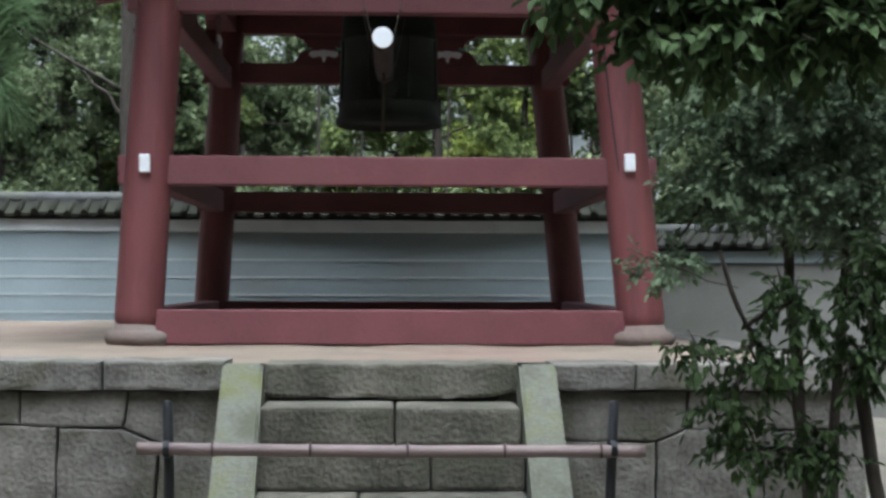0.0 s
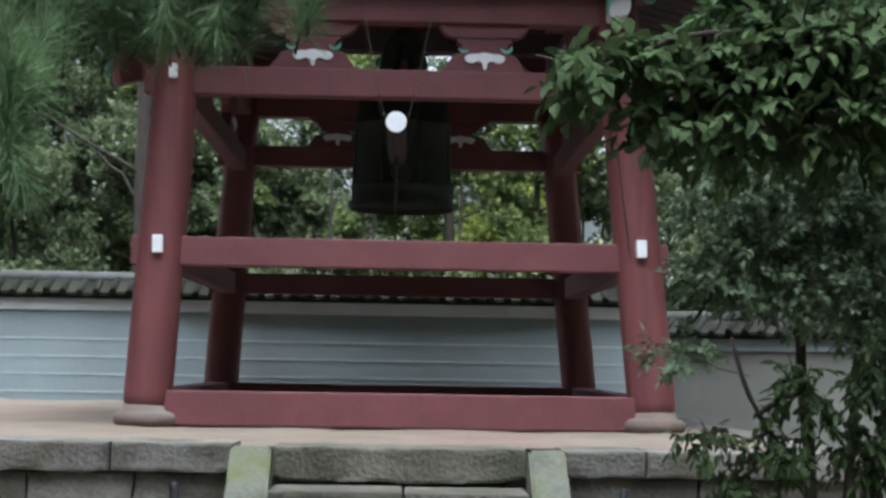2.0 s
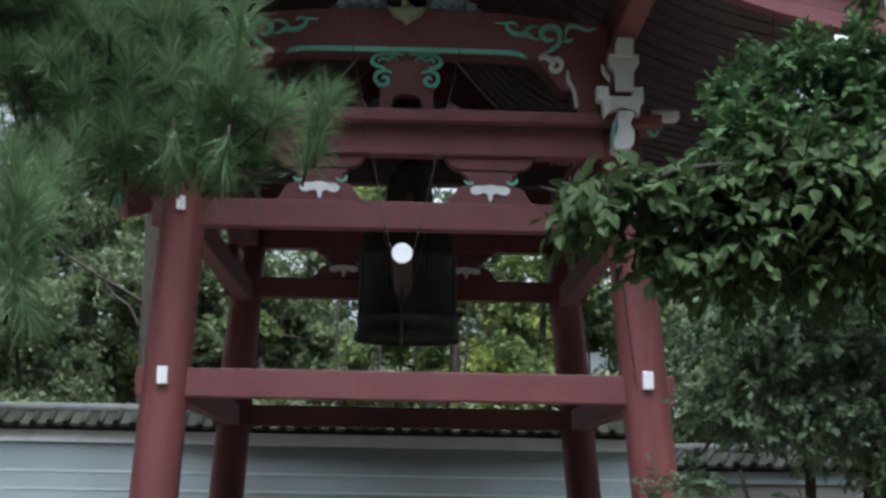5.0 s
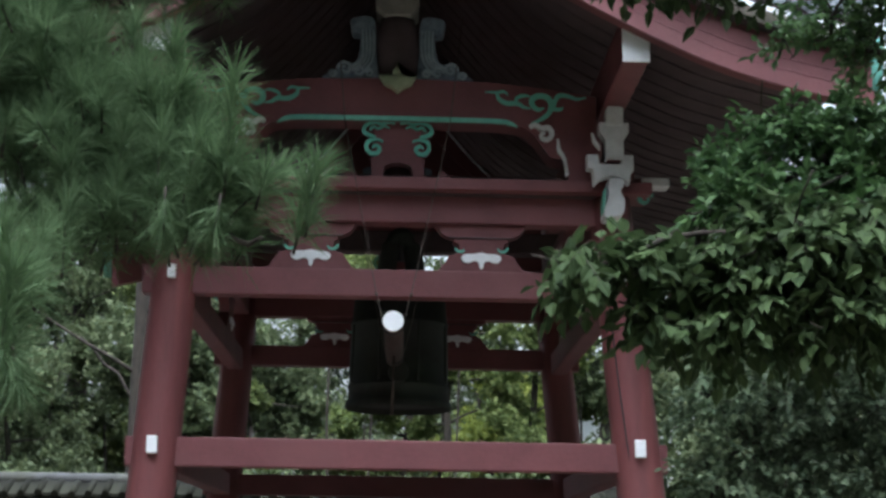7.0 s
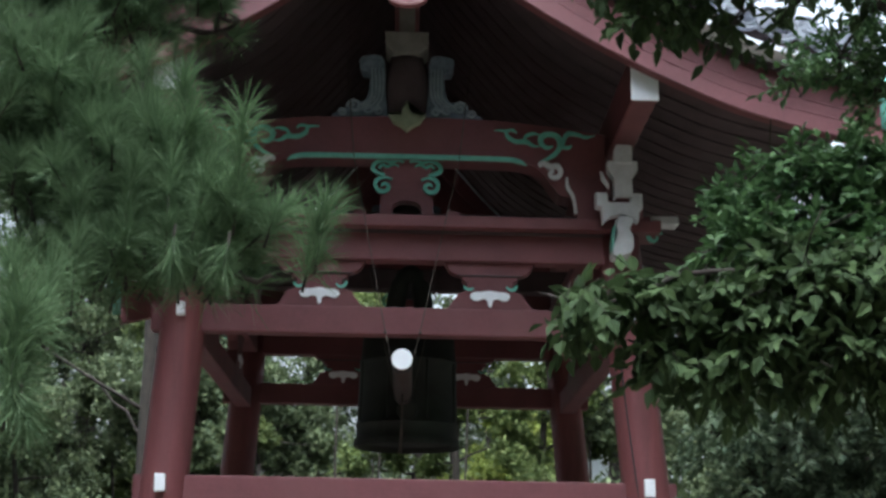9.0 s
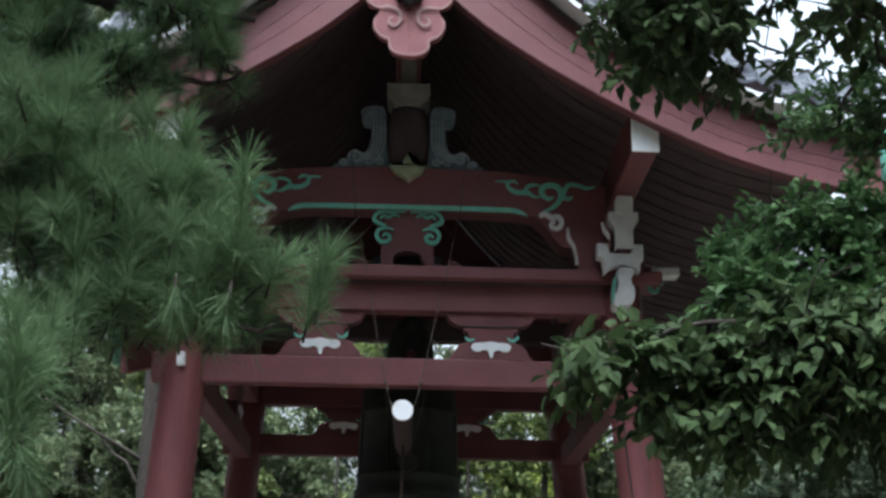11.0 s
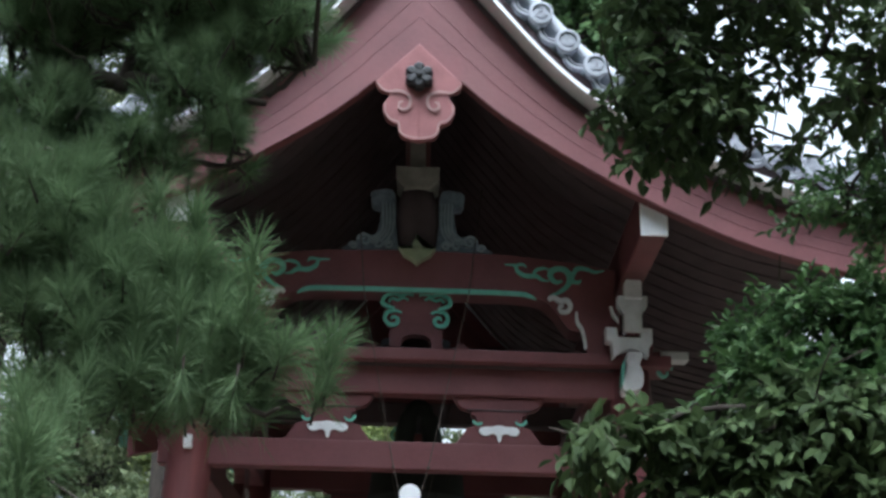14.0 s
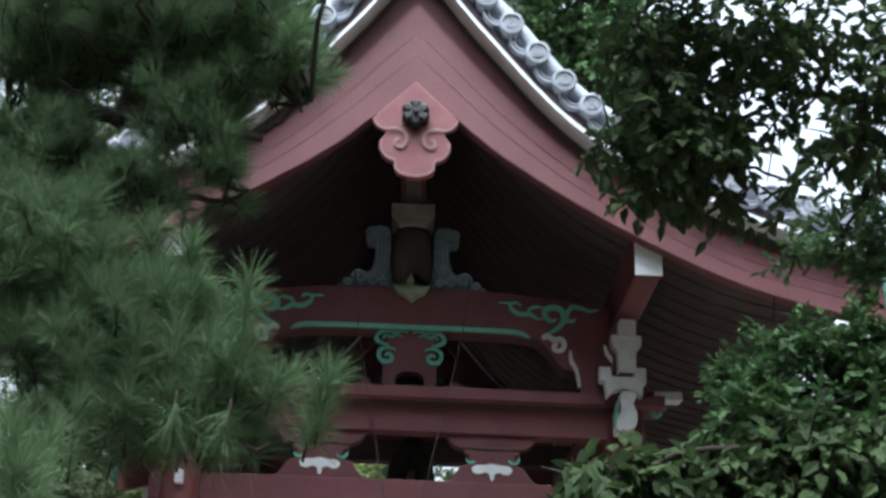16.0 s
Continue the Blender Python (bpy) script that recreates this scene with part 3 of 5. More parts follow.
# king post with wave carvings
def king_post(y):
    bm = lathe(bmesh.new(), 0, y, [(0.12, 5.16), (0.165, 5.3), (0.17, 5.45), (0.15, 5.6), (0.12, 5.69)], 20)
    kp = tp("king_post", bm, DARKWOOD)
    cap = [(0.10, 5.665), (0.165, 5.735), (0.168, 5.84), (-0.168, 5.84), (-0.165, 5.735), (-0.10, 5.665)]
    tp("bearing_block", prism(bmesh.new(), cap, y - 0.17, y + 0.17, 0.008), TAN, kp, "bare straw-coloured bearing block")
    tp("upper_stub", B(-0.062, 0.062, y - 0.08, y + 0.2, 5.80, 6.15, bevel=0.006), TAN, kp, "bare straw-coloured stub")
    for s in (-1, 1):
        out = spline([(0.14, 5.165), (0.55, 5.165), (0.535, 5.21), (0.475, 5.235), (0.46, 5.29), (0.40, 5.315), (0.345, 5.30), (0.305, 5.34), (0.285, 5.45), (0.285, 5.53), (0.34, 5.545), (0.36, 5.6), (0.35, 5.66), (0.22, 5.68), (0.17, 5.62), (0.165, 5.4)], 4)
        w = tp("wave_carving", prism(bmesh.new(), [(s * u, z) for u, z in out], y - 0.09, y + 0.05, 0.012), BLUEGREY, kp, "blue-grey carved waves")
        for k in range(4):
            u = 0.185 + k * 0.028
            ln = spline([(u, 5.56), (u - 0.005, 5.42), (u + 0.01, 5.32), (u + 0.05 + k * 0.02, 5.25)], 5)
            tp("carved_rib", stroke(bmesh.new(), [(s * a, b) for a, b in ln], [0.008, 0.016, 0.01], y - 0.108, y - 0.07), BLUEPALE, w)
        for cx, cz, r in ((0.40, 5.25, 0.055), (0.49, 5.2, 0.03), (0.30, 5.225, 0.045), (0.22, 5.215, 0.035)):
            tp("carved_curl", stroke(bmesh.new(), [(s * a, b) for a, b in spiral(cx, cz, r, 0.012, 0, 480, 26)], [0.02, 0.012], y - 0.115, y - 0.07), BLUEPALE, w)
    return kp


for y in (0.0, BACK):
    for build, drawn in ((frog_strut, 0.994), (rainbow_beam, 0.988), (king_post, 0.987)):
        SET[0] = drawn
        build(y)
SET[0] = 1.0


# bracket blocks on the corners
def bracket(s, y, f):
    x = 1.575 * s
    br = tp("bracket", B(x - 0.17, x + 0.17, y - 0.17, y + 0.17, 4.345, 4.51, bevel=0.03, seg=2), RED)

    def face(nm, outline, d0, d1, lab="weathered white bracket end"):
        a, b = sorted((y + f * d0, y + f * d1))
        return tp(nm, prism(bmesh.new(), [(x + s * u, z) for u, z in outline], a, b, 0.006), OLDWHITE, br, lab)
    boat = [(-0.2, 4.51), (-0.2, 4.41), (-0.16, 4.40), (-0.152, 4.285), (-0.105, 4.33), (-0.03, 4.352), (0.05, 4.335), (0.105, 4.30), (0.115, 4.39), (0.137, 4.40), (0.137, 4.51), (0.062, 4.51), (0.052, 4.44), (-0.112, 4.44), (-0.118, 4.51)]
    face("bracket_arm", boat, 0.22, 0.33)
    face("bearing_block", [(-0.066, 4.476), (0.066, 4.476), (0.066, 4.62), (0.108, 4.68), (0.108, 4.75), (-0.108, 4.75), (-0.108, 4.68), (-0.066, 4.62)], 0.24, 0.345)
    face("beam_nose", [(-0.064, 4.725), (0.066, 4.725), (0.068, 4.85), (0.055, 4.866), (-0.045, 4.866), (-0.06, 4.84)], 0.3, 0.37)
    for z0, z1, w in ((4.46, 4.74, 0.05), (4.70, 4.84, 0.052)):
        a, b = sorted((y + f * 0.02, y + f * 0.31))
        tp("bracket_core", B(x - w, x + w, a, b, z0, z1, bevel=0.01), RED, br)
    nose = spline([(-0.05, 4.325), (0.05, 4.325), (0.056, 4.28), (0.035, 4.235), (0.058, 4.18), (0.06, 4.11), (0.03, 4.055), (-0.078, 4.035), (-0.088, 4.1), (-0.055, 4.2), (-0.062, 4.26)], 3)
    nz = face("carved_nose", nose, 0.15, 0.355, "white carved beam nose with teal flank")
    tp("nose_flank", stroke(bmesh.new(), [(x - s * 0.092, 4.08), (x - s * 0.088, 4.16), (x - s * 0.075, 4.26)], [0.008, 0.016, 0.008], *sorted((y + f * 0.2, y + f * 0.345))), TEAL, nz, "teal painted flank")
    face("ear", [(-0.165, 4.67), (-0.155, 4.60), (-0.12, 4.56), (-0.105, 4.54), (-0.105, 4.58), (-0.13, 4.61), (-0.15, 4.665)], 0.3, 0.34, "small white carved ear")
    # arm towards the side
    a, b = sorted((1.81 * s, 2.02 * s))
    tp("side_arm", B(a, b, y - 0.07, y + 0.07, 4.345, 4.415, bevel=0.01), OLDWHITE, br, "weathered white side arm")
    a, b = sorted((1.70 * s, 1.85 * s))
    tp("side_core", B(a, b, y - 0.06, y + 0.06, 4.35, 4.41, bevel=0.01), RED, br)
    sc = spiral(1.83 * s, 4.25, 0.06, 0.02, 20, 380)
    tp("scroll", stroke(bmesh.new(), sc, [0.02, 0.03, 0.012], *sorted((y + f * 0.06, y + f * 0.09))), TEAL, br, "teal scroll")
    return br


for s in (-1, 1):
    bracket(s, 0.0, -1)
    bracket(s, BACK, 1)

# purlins with white ends; bargeboards; roof
GF, GB = -1.22, BACK + 1.22        # gable planes, front and back
for s in (-1, 1):
    x = s * 1.615
    pu = tp("purlin", B(x - 0.09, x + 0.09, GF + 0.06, GB - 0.06, 4.93, 5.26, bevel=0.012), RED)
    for y in (GF + 0.05, GB - 0.05):
        tp("purlin_end", B(x - 0.094, x + 0.094, min(y, y + 0.02), max(y, y + 0.02), 4.926, 5.264, bevel=0.004), WHITE, pu, "white-painted purlin end")
tp("ridge_purlin", B(-0.1, 0.1, GF + 0.15, GB - 0.15, 6.12, 6.32, bevel=0.01), RED)
LOW = spline([(0.0, 6.217), (0.298, 5.969), (0.636, 5.686), (1.331, 5.254), (2.165, 4.862), (2.84, 4.673), (3.2, 4.59)], 6)
WHT = spline([(0.0, 7.242), (0.187, 6.986), (0.498, 6.588), (1.17, 5.871), (2.163, 5.345), (2.752, 5.173), (3.2, 5.09)], 6)


def on(curve, u):
    return float(np.interp(u, [p[0] for p in curve], [p[1] for p in curve]))


US = [3.2 * k / 30 for k in range(31)]


def band(f_top, f_low, y0, y1, s, us=US):
    """A curved board between two curves of the roof's section."""
    top = [(s * u, f_top(u)) for u in us]
    low = [(s * u, f_low(u)) for u in reversed(us)]
    bm = bmesh.new()
    a = [[bm.verts.new((x, y, z)) for x, z in top] for y in (y0, y1)]
    b = [[bm.verts.new((x, y, z)) for x, z in reversed(low)] for y in (y0, y1)]
    n = len(us)
    for i in range(n - 1):
        bm.faces.new((a[0][i], a[0][i + 1], b[0][i + 1], b[0][i]))
        bm.faces.new((a[1][i], a[1][i + 1], b[1][i + 1], b[1][i]))
        bm.faces.new((a[0][i], a[0][i + 1], a[1][i + 1], a[1][i]))
        bm.faces.new((b[0][i], b[0][i + 1], b[1][i + 1], b[1][i]))
    for i in (0, n - 1):
        bm.faces.new((a[0][i], a[1][i], b[1][i], b[0][i]))
    return bm


roof = tp("roof", band(lambda u: on(WHT, u) + 0.03, lambda u: on(WHT, u) - 0.08, GF + 0.02, GB - 0.02, 1), DARKWOOD, None, "dark underside boards of the curved roof")
tp("roof_slope", band(lambda u: on(WHT, u) + 0.03, lambda u: on(WHT, u) - 0.08, GF + 0.02, GB - 0.02, -1), DARKWOOD, roof)
wid = lambda u: on(WHT, u) - on(LOW, u)
for y0, f in ((GF, -1), (GB, 1)):
    for s in (-1, 1):
        d = lambda a, b: sorted((y0 + f * a, y0 + f * b))
        bb = tp("bargeboard", band(lambda u: on(WHT, u) - 0.34 * wid(u), lambda u: on(LOW, u), *d(-0.04, 0.05), s), RED, roof, "curved red bargeboard")
        tp("inner_moulding", band(lambda u: on(LOW, u) + 0.42 * wid(u), lambda u: on(LOW, u) + 0.03 * wid(u), *d(0.0, 0.057), s), RED, bb)
        tp("lower_moulding", band(lambda u: on(LOW, u) + 0.24 * wid(u), lambda u: on(LOW, u) + 0.005, *d(0.0, 0.065), s), RED, bb)
        tp("verge_board", band(lambda u: on(WHT, u) - 0.05, lambda u: on(WHT, u) - 0.36 * wid(u), *d(-0.08, -0.03), s), RED, roof)
        for q in (0.25, 0.43):
            tp("moulding_bead", tube(bmesh.new(), [(s * u, y0 + f * (0.066 if q < 0.3 else 0.058), on(LOW, u) + q * wid(u)) for u in US], 0.003, 6), RED, bb)
        tp("verge_strip", band(lambda u: on(WHT, u) + 0.012, lambda u: on(WHT, u) - 0.025, *d(-0.02, 0.19), s), WHITE, roof, "white strip under the verge tiles")
    # hanging pendant at the peak
    SET[0] = 0.985
    f0 = y0 + f * 0.06
    pend = spline([(0.0, 5.56), (0.09, 5.575), (0.135, 5.61), (0.15, 5.675), (0.205, 5.70), (0.245, 5.76), (0.25, 5.83), (0.215, 5.885), (0.215, 5.92), (0.28, 5.945), (0.308, 6.005)], 4) + [(0.0, 6.31)]
    pd = tp("pendant", prism(bmesh.new(), pend + [(-u, z) for u, z in reversed(pend[1:-1])], *sorted((f0, f0 + f * 0.055)), 0.01), PINK, roof, "faded pink carved gable pendant")
    f1 = f0 + f * 0.055
    for s in (-1, 1):
        tp("edge_bead", stroke(bmesh.new(), [(s * u, z) for u, z in spline([(0.295, 5.985), (0.23, 5.925), (0.14, 5.93), (0.075, 5.90), (0.06, 5.84), (0.09, 5.79), (0.135, 5.80), (0.135, 5.84), (0.11, 5.85)], 5)], [0.01, 0.02, 0.022, 0.02, 0.012], *sorted((f1 - 0.01, f1 + f * 0.014))), PALEPINK, pd, "pale carved scroll line")
        tp("edge_bead", stroke(bmesh.new(), [(s * u, z) for u, z in spline([(0.235, 5.84), (0.235, 5.77), (0.2, 5.715), (0.142, 5.69), (0.128, 5.62), (0.08, 5.588), (0.0, 5.575)], 5)], [0.008, 0.014, 0.008], *sorted((f1 - 0.01, f1 + f * 0.012))), PALEPINK, pd, "pale carved edge line")
    tp("pendant_rib", B(-0.006, 0.006, min(f1, f1 + f * 0.008), max(f1, f1 + f * 0.008), 5.6, 5.84, bevel=0.002), PINK, pd)
    # six-petalled boss
    boss = tp("boss", tube(bmesh.new(), [(0, f1 - f * 0.01, 6.035), (0, f1 + f * 0.05, 6.035), (0, f1 + f * 0.07, 6.035)], [0.085, 0.08, 0.05], 12), IRON, pd, "dark iron six-petalled boss")
    for k in range(6):
        a = radians(60 * k + 30)
        tp("petal", tube(bmesh.new(), [(0.062 * math.cos(a), f1, 6.035 + 0.062 * math.sin(a)), (0.062 * math.cos(a), f1 + f * 0.055, 6.035 + 0.062 * math.sin(a)), (0.062 * math.cos(a), f1 + f * 0.075, 6.035 + 0.062 * math.sin(a))], [0.042, 0.04, 0.02], 10), IRON, boss)
    tp("boss_pin", tube(bmesh.new(), [(0, f1, 6.035), (0, f1 + f * 0.11, 6.035)], [0.025, 0.02], 8), IRON, boss)

SET[0] = 1.0
# rafters under the roof
for s in (-1, 1):
    for k in range(26):
        y = GF + 0.12 + k * (GB - GF - 0.24) / 25
        us = [0.15 + 3.0 * i / 10 for i in range(11)]
        tp("rafter", band(lambda u: on(WHT, u) - 0.082, lambda u: on(WHT, u) - 0.1, y - 0.03, y + 0.03, s, us), DARKWOOD, roof)


# verge tiles: round sleeves with crested discs, and trough tiles between them
def along(step):
    """Places at even steps along the roof's edge: u, z and the slope's angle."""
    out, run, last = [], 0.0, (0.0, on(WHT, 0))
    for k in range(1, 1601):
        u = 3.2 * k / 1600
        z = on(WHT, u)
        run += math.hypot(u - last[0], z - last[1])
        if run >= step:
            out.append((u, z, math.atan2(z - last[1], u - last[0])))
            run = 0.0
        last = (u, z)
    return out


def disc_tile():
    bm = tube(bmesh.new(), [(0, 0.5, 0), (0, 0.02, 0)], 0.074, 20)
    ring = lambda r, y: [bm.verts.new((r * math.cos(2 * math.pi * k / 24), y, r * math.sin(2 * math.pi * k / 24))) for k in range(24)]
    rows = [ring(0.086, 0.03), ring(0.087, -0.012), ring(0.08, -0.018), ring(0.066, -0.018), ring(0.062, -0.004), ring(0.02, -0.004)]
    for a, b in zip(rows, rows[1:]):
        for k in range(24):
            bm.faces.new((a[k], a[(k + 1) % 24], b[(k + 1) % 24], b[k]))
    bm.faces.new(rows[0])
    bm.faces.new(rows[-1])
    return bm


def disc_mark():
    bm = bmesh.new()
    for a in (0, 120, 240):
        stroke(bm, spiral(0, 0, 0.012, 0.045, a, a + 170, 8), [0.022, 0.016, 0.006], -0.014, 0.0)
    return bm


def trough_tile():
    bm = bmesh.new()
    for r0, r1, d in ((0.118, 0.1, -0.004), (0.088, 0.076, 0.0)):
        q = [(r0 * math.cos(a), 0.055 + r0 * math.sin(a)) for a in np.linspace(math.pi * 1.06, math.pi * 1.94, 10)]
        q += [(r1 * math.cos(a), 0.055 + r1 * math.sin(a)) for a in np.linspace(math.pi * 1.94, math.pi * 1.06, 10)]
        prism(bm, [(float(x), float(z)) for x, z in q], d, 0.45)
    return bm


discs = None
for y0, f in ((GF - 0.19, -1), (GB + 0.19, 1)):
    for s in (-1, 1):
        for k, (u, z, a) in enumerate(along(0.285)):
            nx, nz = -math.sin(a), math.cos(a)
            cx, cz = s * (u + 0.185 * nx), z + 0.185 * nz
            sx = 0.013 - 0.02 * (cz - 1.25)
            if discs is None:
                discs = part("verge_tile", disc_tile(), TILE)
                marks = part("crest_mark", disc_mark(), TILE)
                trough = part("trough_tile", trough_tile(), TILE)
                protos = (discs, marks, trough)
            o = new("verge_tile", discs.data)
            o.parent = roof
            o.matrix_basis = Matrix.Translation(Vector((cx + sx, y0, cz)) - tower.location) @ Matrix.Diagonal((1, -f, 1, 1)) @ pose(0, 0, 0, 0, -s * math.degrees(a), 0)
            m = new("crest_mark", marks.data)
            m.parent = o
            u2, z2 = u - 0.1425 * math.cos(a), z - 0.1425 * math.sin(a)
            cx, cz = s * (u2 + 0.14 * nx), z2 + 0.14 * nz
            t = new("trough_tile", trough.data)
            t.parent = roof
            t.matrix_basis = Matrix.Translation(Vector((cx + sx, y0 + f * -0.03, cz)) - tower.location) @ Matrix.Diagonal((1, -f, 1, 1)) @ pose(0, 0, 0, 0, -s * math.degrees(a), 0)
for p in protos:
    bpy.data.objects.remove(p)
# verge bar behind the discs and courses of round tiles down the slopes
for s in (-1, 1):
    tp("tile_bed", band(lambda u: on(WHT, u) + 0.135, lambda u: on(WHT, u) + 0.032, GF - 0.1, GB + 0.1, s), DARKWOOD, roof)
    tp("verge_roll", tube(bmesh.new(), [(s * u, GF - 0.06, on(WHT, u) + 0.235 * math.hypot(1, (on(WHT, u + 0.02) - on(WHT, u - 0.02)) / 0.04 if 0.02 < u < 3.18 else 0.6)) for u in US], 0.07, 10), TILE, roof)
    for k in range(24):
        y = GF + 0.5 + k * (GB - GF - 1.0) / 23
        tp("tile_course", tube(bmesh.new(), [(s * u, y, on(WHT, u) + 0.16) for u in US], 0.07, 8), TILE, roof)
    for y in (GF - 0.02, GB + 0.02):
        tp("eave_scroll", tube(bmesh.new(), [(s * 3.2, y, 4.66), (s * 3.24, y, 5.1)], [0.05, 0.05], 8), TEAL, roof, "teal capped board end")
tp("ridge_stack", B(-0.16, 0.16, GF + 0.1, GB - 0.1, 7.36, 7.75, bevel=0.03), TILE, roof)
tp("ridge_roll", tube(bmesh.new(), [(0, GF - 0.05, 7.8), (0, GB + 0.05, 7.8)], 0.11, 12), TILE, roof)

# ---- bell, striker and ropes ----
bell = thing("temple_bell", (-0.015, 2.13, 2.9), "large dark bronze temple bell hanging under the beams", "bell")
prof = [(0.40, 2.93), (0.45, 2.885), (0.457, 2.90), (0.455, 2.95), (0.435, 2.965), (0.435, 3.06), (0.442, 3.065), (0.442, 3.085), (0.432, 3.09), (0.425, 3.35), (0.418, 3.6),
        (0.424, 3.605), (0.424, 3.63), (0.415, 3.635), (0.395, 3.85), (0.36, 3.95), (0.27, 4.01), (0.12, 4.03), (0.02, 4.035)]
part("body", lathe(bmesh.new(), -0.015, 2.13, prof, 48), BRONZE, bell)
for k in range(8):
    a = radians(45 * k + 22.5)
    bm = bmesh.new()
    tube(bm, [(-0.015 + (0.435 - 0.012 * j / 4) * math.cos(a), 2.13 + (0.435 - 0.012 * j / 4) * math.sin(a), 3.1 + 0.5 * j / 4) for j in range(5)], 0.01, 6)
    part("raised_band", bm, BRONZE, bell)
part("crown_loop", tube(bmesh.new(), [(-0.015 + 0.13 * math.cos(a), 2.13, 4.02 + 0.4 * math.sin(a)) for a in np.linspace(0, math.pi, 12)], 0.085, 10), BRONZE, bell)
part("hanger", tube(bmesh.new(), [(-0.015, 2.13, 4.2), (-0.015, 2.13, 4.75)], 0.035, 8), IRON, bell)
part("striking_seat", tube(bmesh.new(), [(-0.015, 1.70, 3.16), (-0.015, 1.66, 3.16)], [0.09, 0.08], 16), BRONZE, bell)
tp("bell_beam", B(-1.6, 1.6, 1.98, 2.28, 4.66, 4.95, bevel=0.015), DARKWOOD)
for y in (1.4, 2.86):
    tp("ceiling_beam", B(-1.6, 1.6, y - 0.09, y + 0.09, 4.42, 4.62, bevel=0.012), DARKWOOD)

striker = thing("bell_striker", (-0.058, -0.35, 3.254), "horizontal wooden striker log with white end, hung on ropes", "bell striker")
part("log", tube(bmesh.new(), [(-0.058, -0.338, 3.254), (-0.058, -0.30, 3.254), (-0.05, 1.50, 3.254), (-0.05, 1.55, 3.254)], [0.068, 0.073, 0.075, 0.066], 20), LOG, striker)
part("end_face", tube(bmesh.new(), [(-0.058, -0.352, 3.254), (-0.058, -0.325, 3.254)], [0.072, 0.076], 24), WHITE, striker, "white-painted round end")
part("band", tube(bmesh.new(), [(-0.058, -0.22, 3.254), (-0.058, -0.17, 3.254)], 0.079, 20), IRON, striker)
part("band", tube(bmesh.new(), [(-0.05, 1.30, 3.254), (-0.05, 1.35, 3.254)], 0.08, 20), IRON, striker)
for s in (-1, 1):
    part("rope", tube(bmesh.new(), [(-0.058 + s * 0.078, -0.2, 3.28), (-0.058 + s * 0.13, -0.2, 3.5), (-0.058 + s * 0.385, -0.2, 4.75), (-0.058 + s * 0.47, -0.2, 5.6)], 0.004, 6), ROPE, striker, "thin hanging hemp rope")
    part("rope", tube(bmesh.new(), [(-0.05 + s * 0.08, 1.32, 3.28), (-0.05 + s * 0.13, 1.32, 3.5), (-0.05 + s * 0.34, 1.32, 4.5)], 0.0045, 6), ROPE, striker, "thin hanging hemp rope")
    for z, o in ((3.33, 0.09), (3.42, 0.112), (3.47, 0.125)):
        part("knot", lathe(bmesh.new(), -0.058 + s * o, -0.2, [(0.005, z - 0.013), (0.014, z), (0.005, z + 0.013)], 8), ROPE, striker)
part("pull_rope", tube(bmesh.new(), [(-0.055, 0.9, 3.22), (-0.055, 0.9, 3.0), (-0.06, 0.9, 2.72)], [0.009, 0.009, 0.014], 8), ROPE, striker, "hanging pull rope")
# ---- bamboo barrier ----
barrier = thing("bamboo_barrier", (0, -4.3, 0), "horizontal bamboo pole lashed to two dark stakes", "barrier")
pole = []
rad = []
for k in range(61):
    x = -1.07 + 2.17 * k / 60
    pole.append((x, -4.27, 0.842 - 0.006 * (x + 1.07) - 0.006 * math.sin(k / 60 * math.pi)))
    rad.append(0.0265 + 0.0045 * math.exp(-((((x + 0.95) % 0.415) - 0.2) / 0.012) ** 2))
part("pole", tube(bmesh.new(), pole, rad, 14), BAMBOO, barrier)
for k in range(6):
    x = -0.95 + 0.2 + 0.415 * (k - 1)
    if -1.06 < x < 1.08:
        part("node_ring", tube(bmesh.new(), [(x - 0.006, -4.27, 0.8415 - 0.006 * (x + 1.07)), (x, -4.27, 0.8415 - 0.006 * (x + 1.07)), (x + 0.006, -4.27, 0.8415 - 0.006 * (x + 1.07))], [0.027, 0.034, 0.027], 14), LOG, barrier, "dark bamboo node")
for x, lx in ((-0.945, -0.02), (0.965, 0.03)):
    part("stake", tube(bmesh.new(), [(x - lx, -4.215, 0.0), (x, -4.215, 0.8), (x + lx * 0.3, -4.215, 1.03), (x + lx * 0.3, -4.215, 1.04)], [0.024, 0.022, 0.022, 0.014], 10), IRON, barrier, "dark charred wooden stake")
    part("lashing", tube(bmesh.new(), [(x + 0.012 * (k / 24 - 1), -4.268 + 0.033 * math.cos(k * 0.7854), 0.838 + 0.033 * math.sin(k * 0.7854)) for k in range(49)], 0.005, 5), IRON, barrier, "black cord lashing")


# ---- plants ----
def mesh_of(name, verts, faces, material, parent, smooth=False, label=""):
    me = bpy.data.meshes.new(name)
    root = parent
    while root is not None and root.parent is not None:
        root = root.parent
    v = np.asarray(verts, float).reshape(-1, 3)
    if root is not None:
        v = v - np.array(root.location)
    me.from_pydata(v.tolist(), [], faces)
    me.materials.append(material)
    ob = new(name, me)
    ob.parent = parent
    if label:
        tagged(ob, label)
    return ob


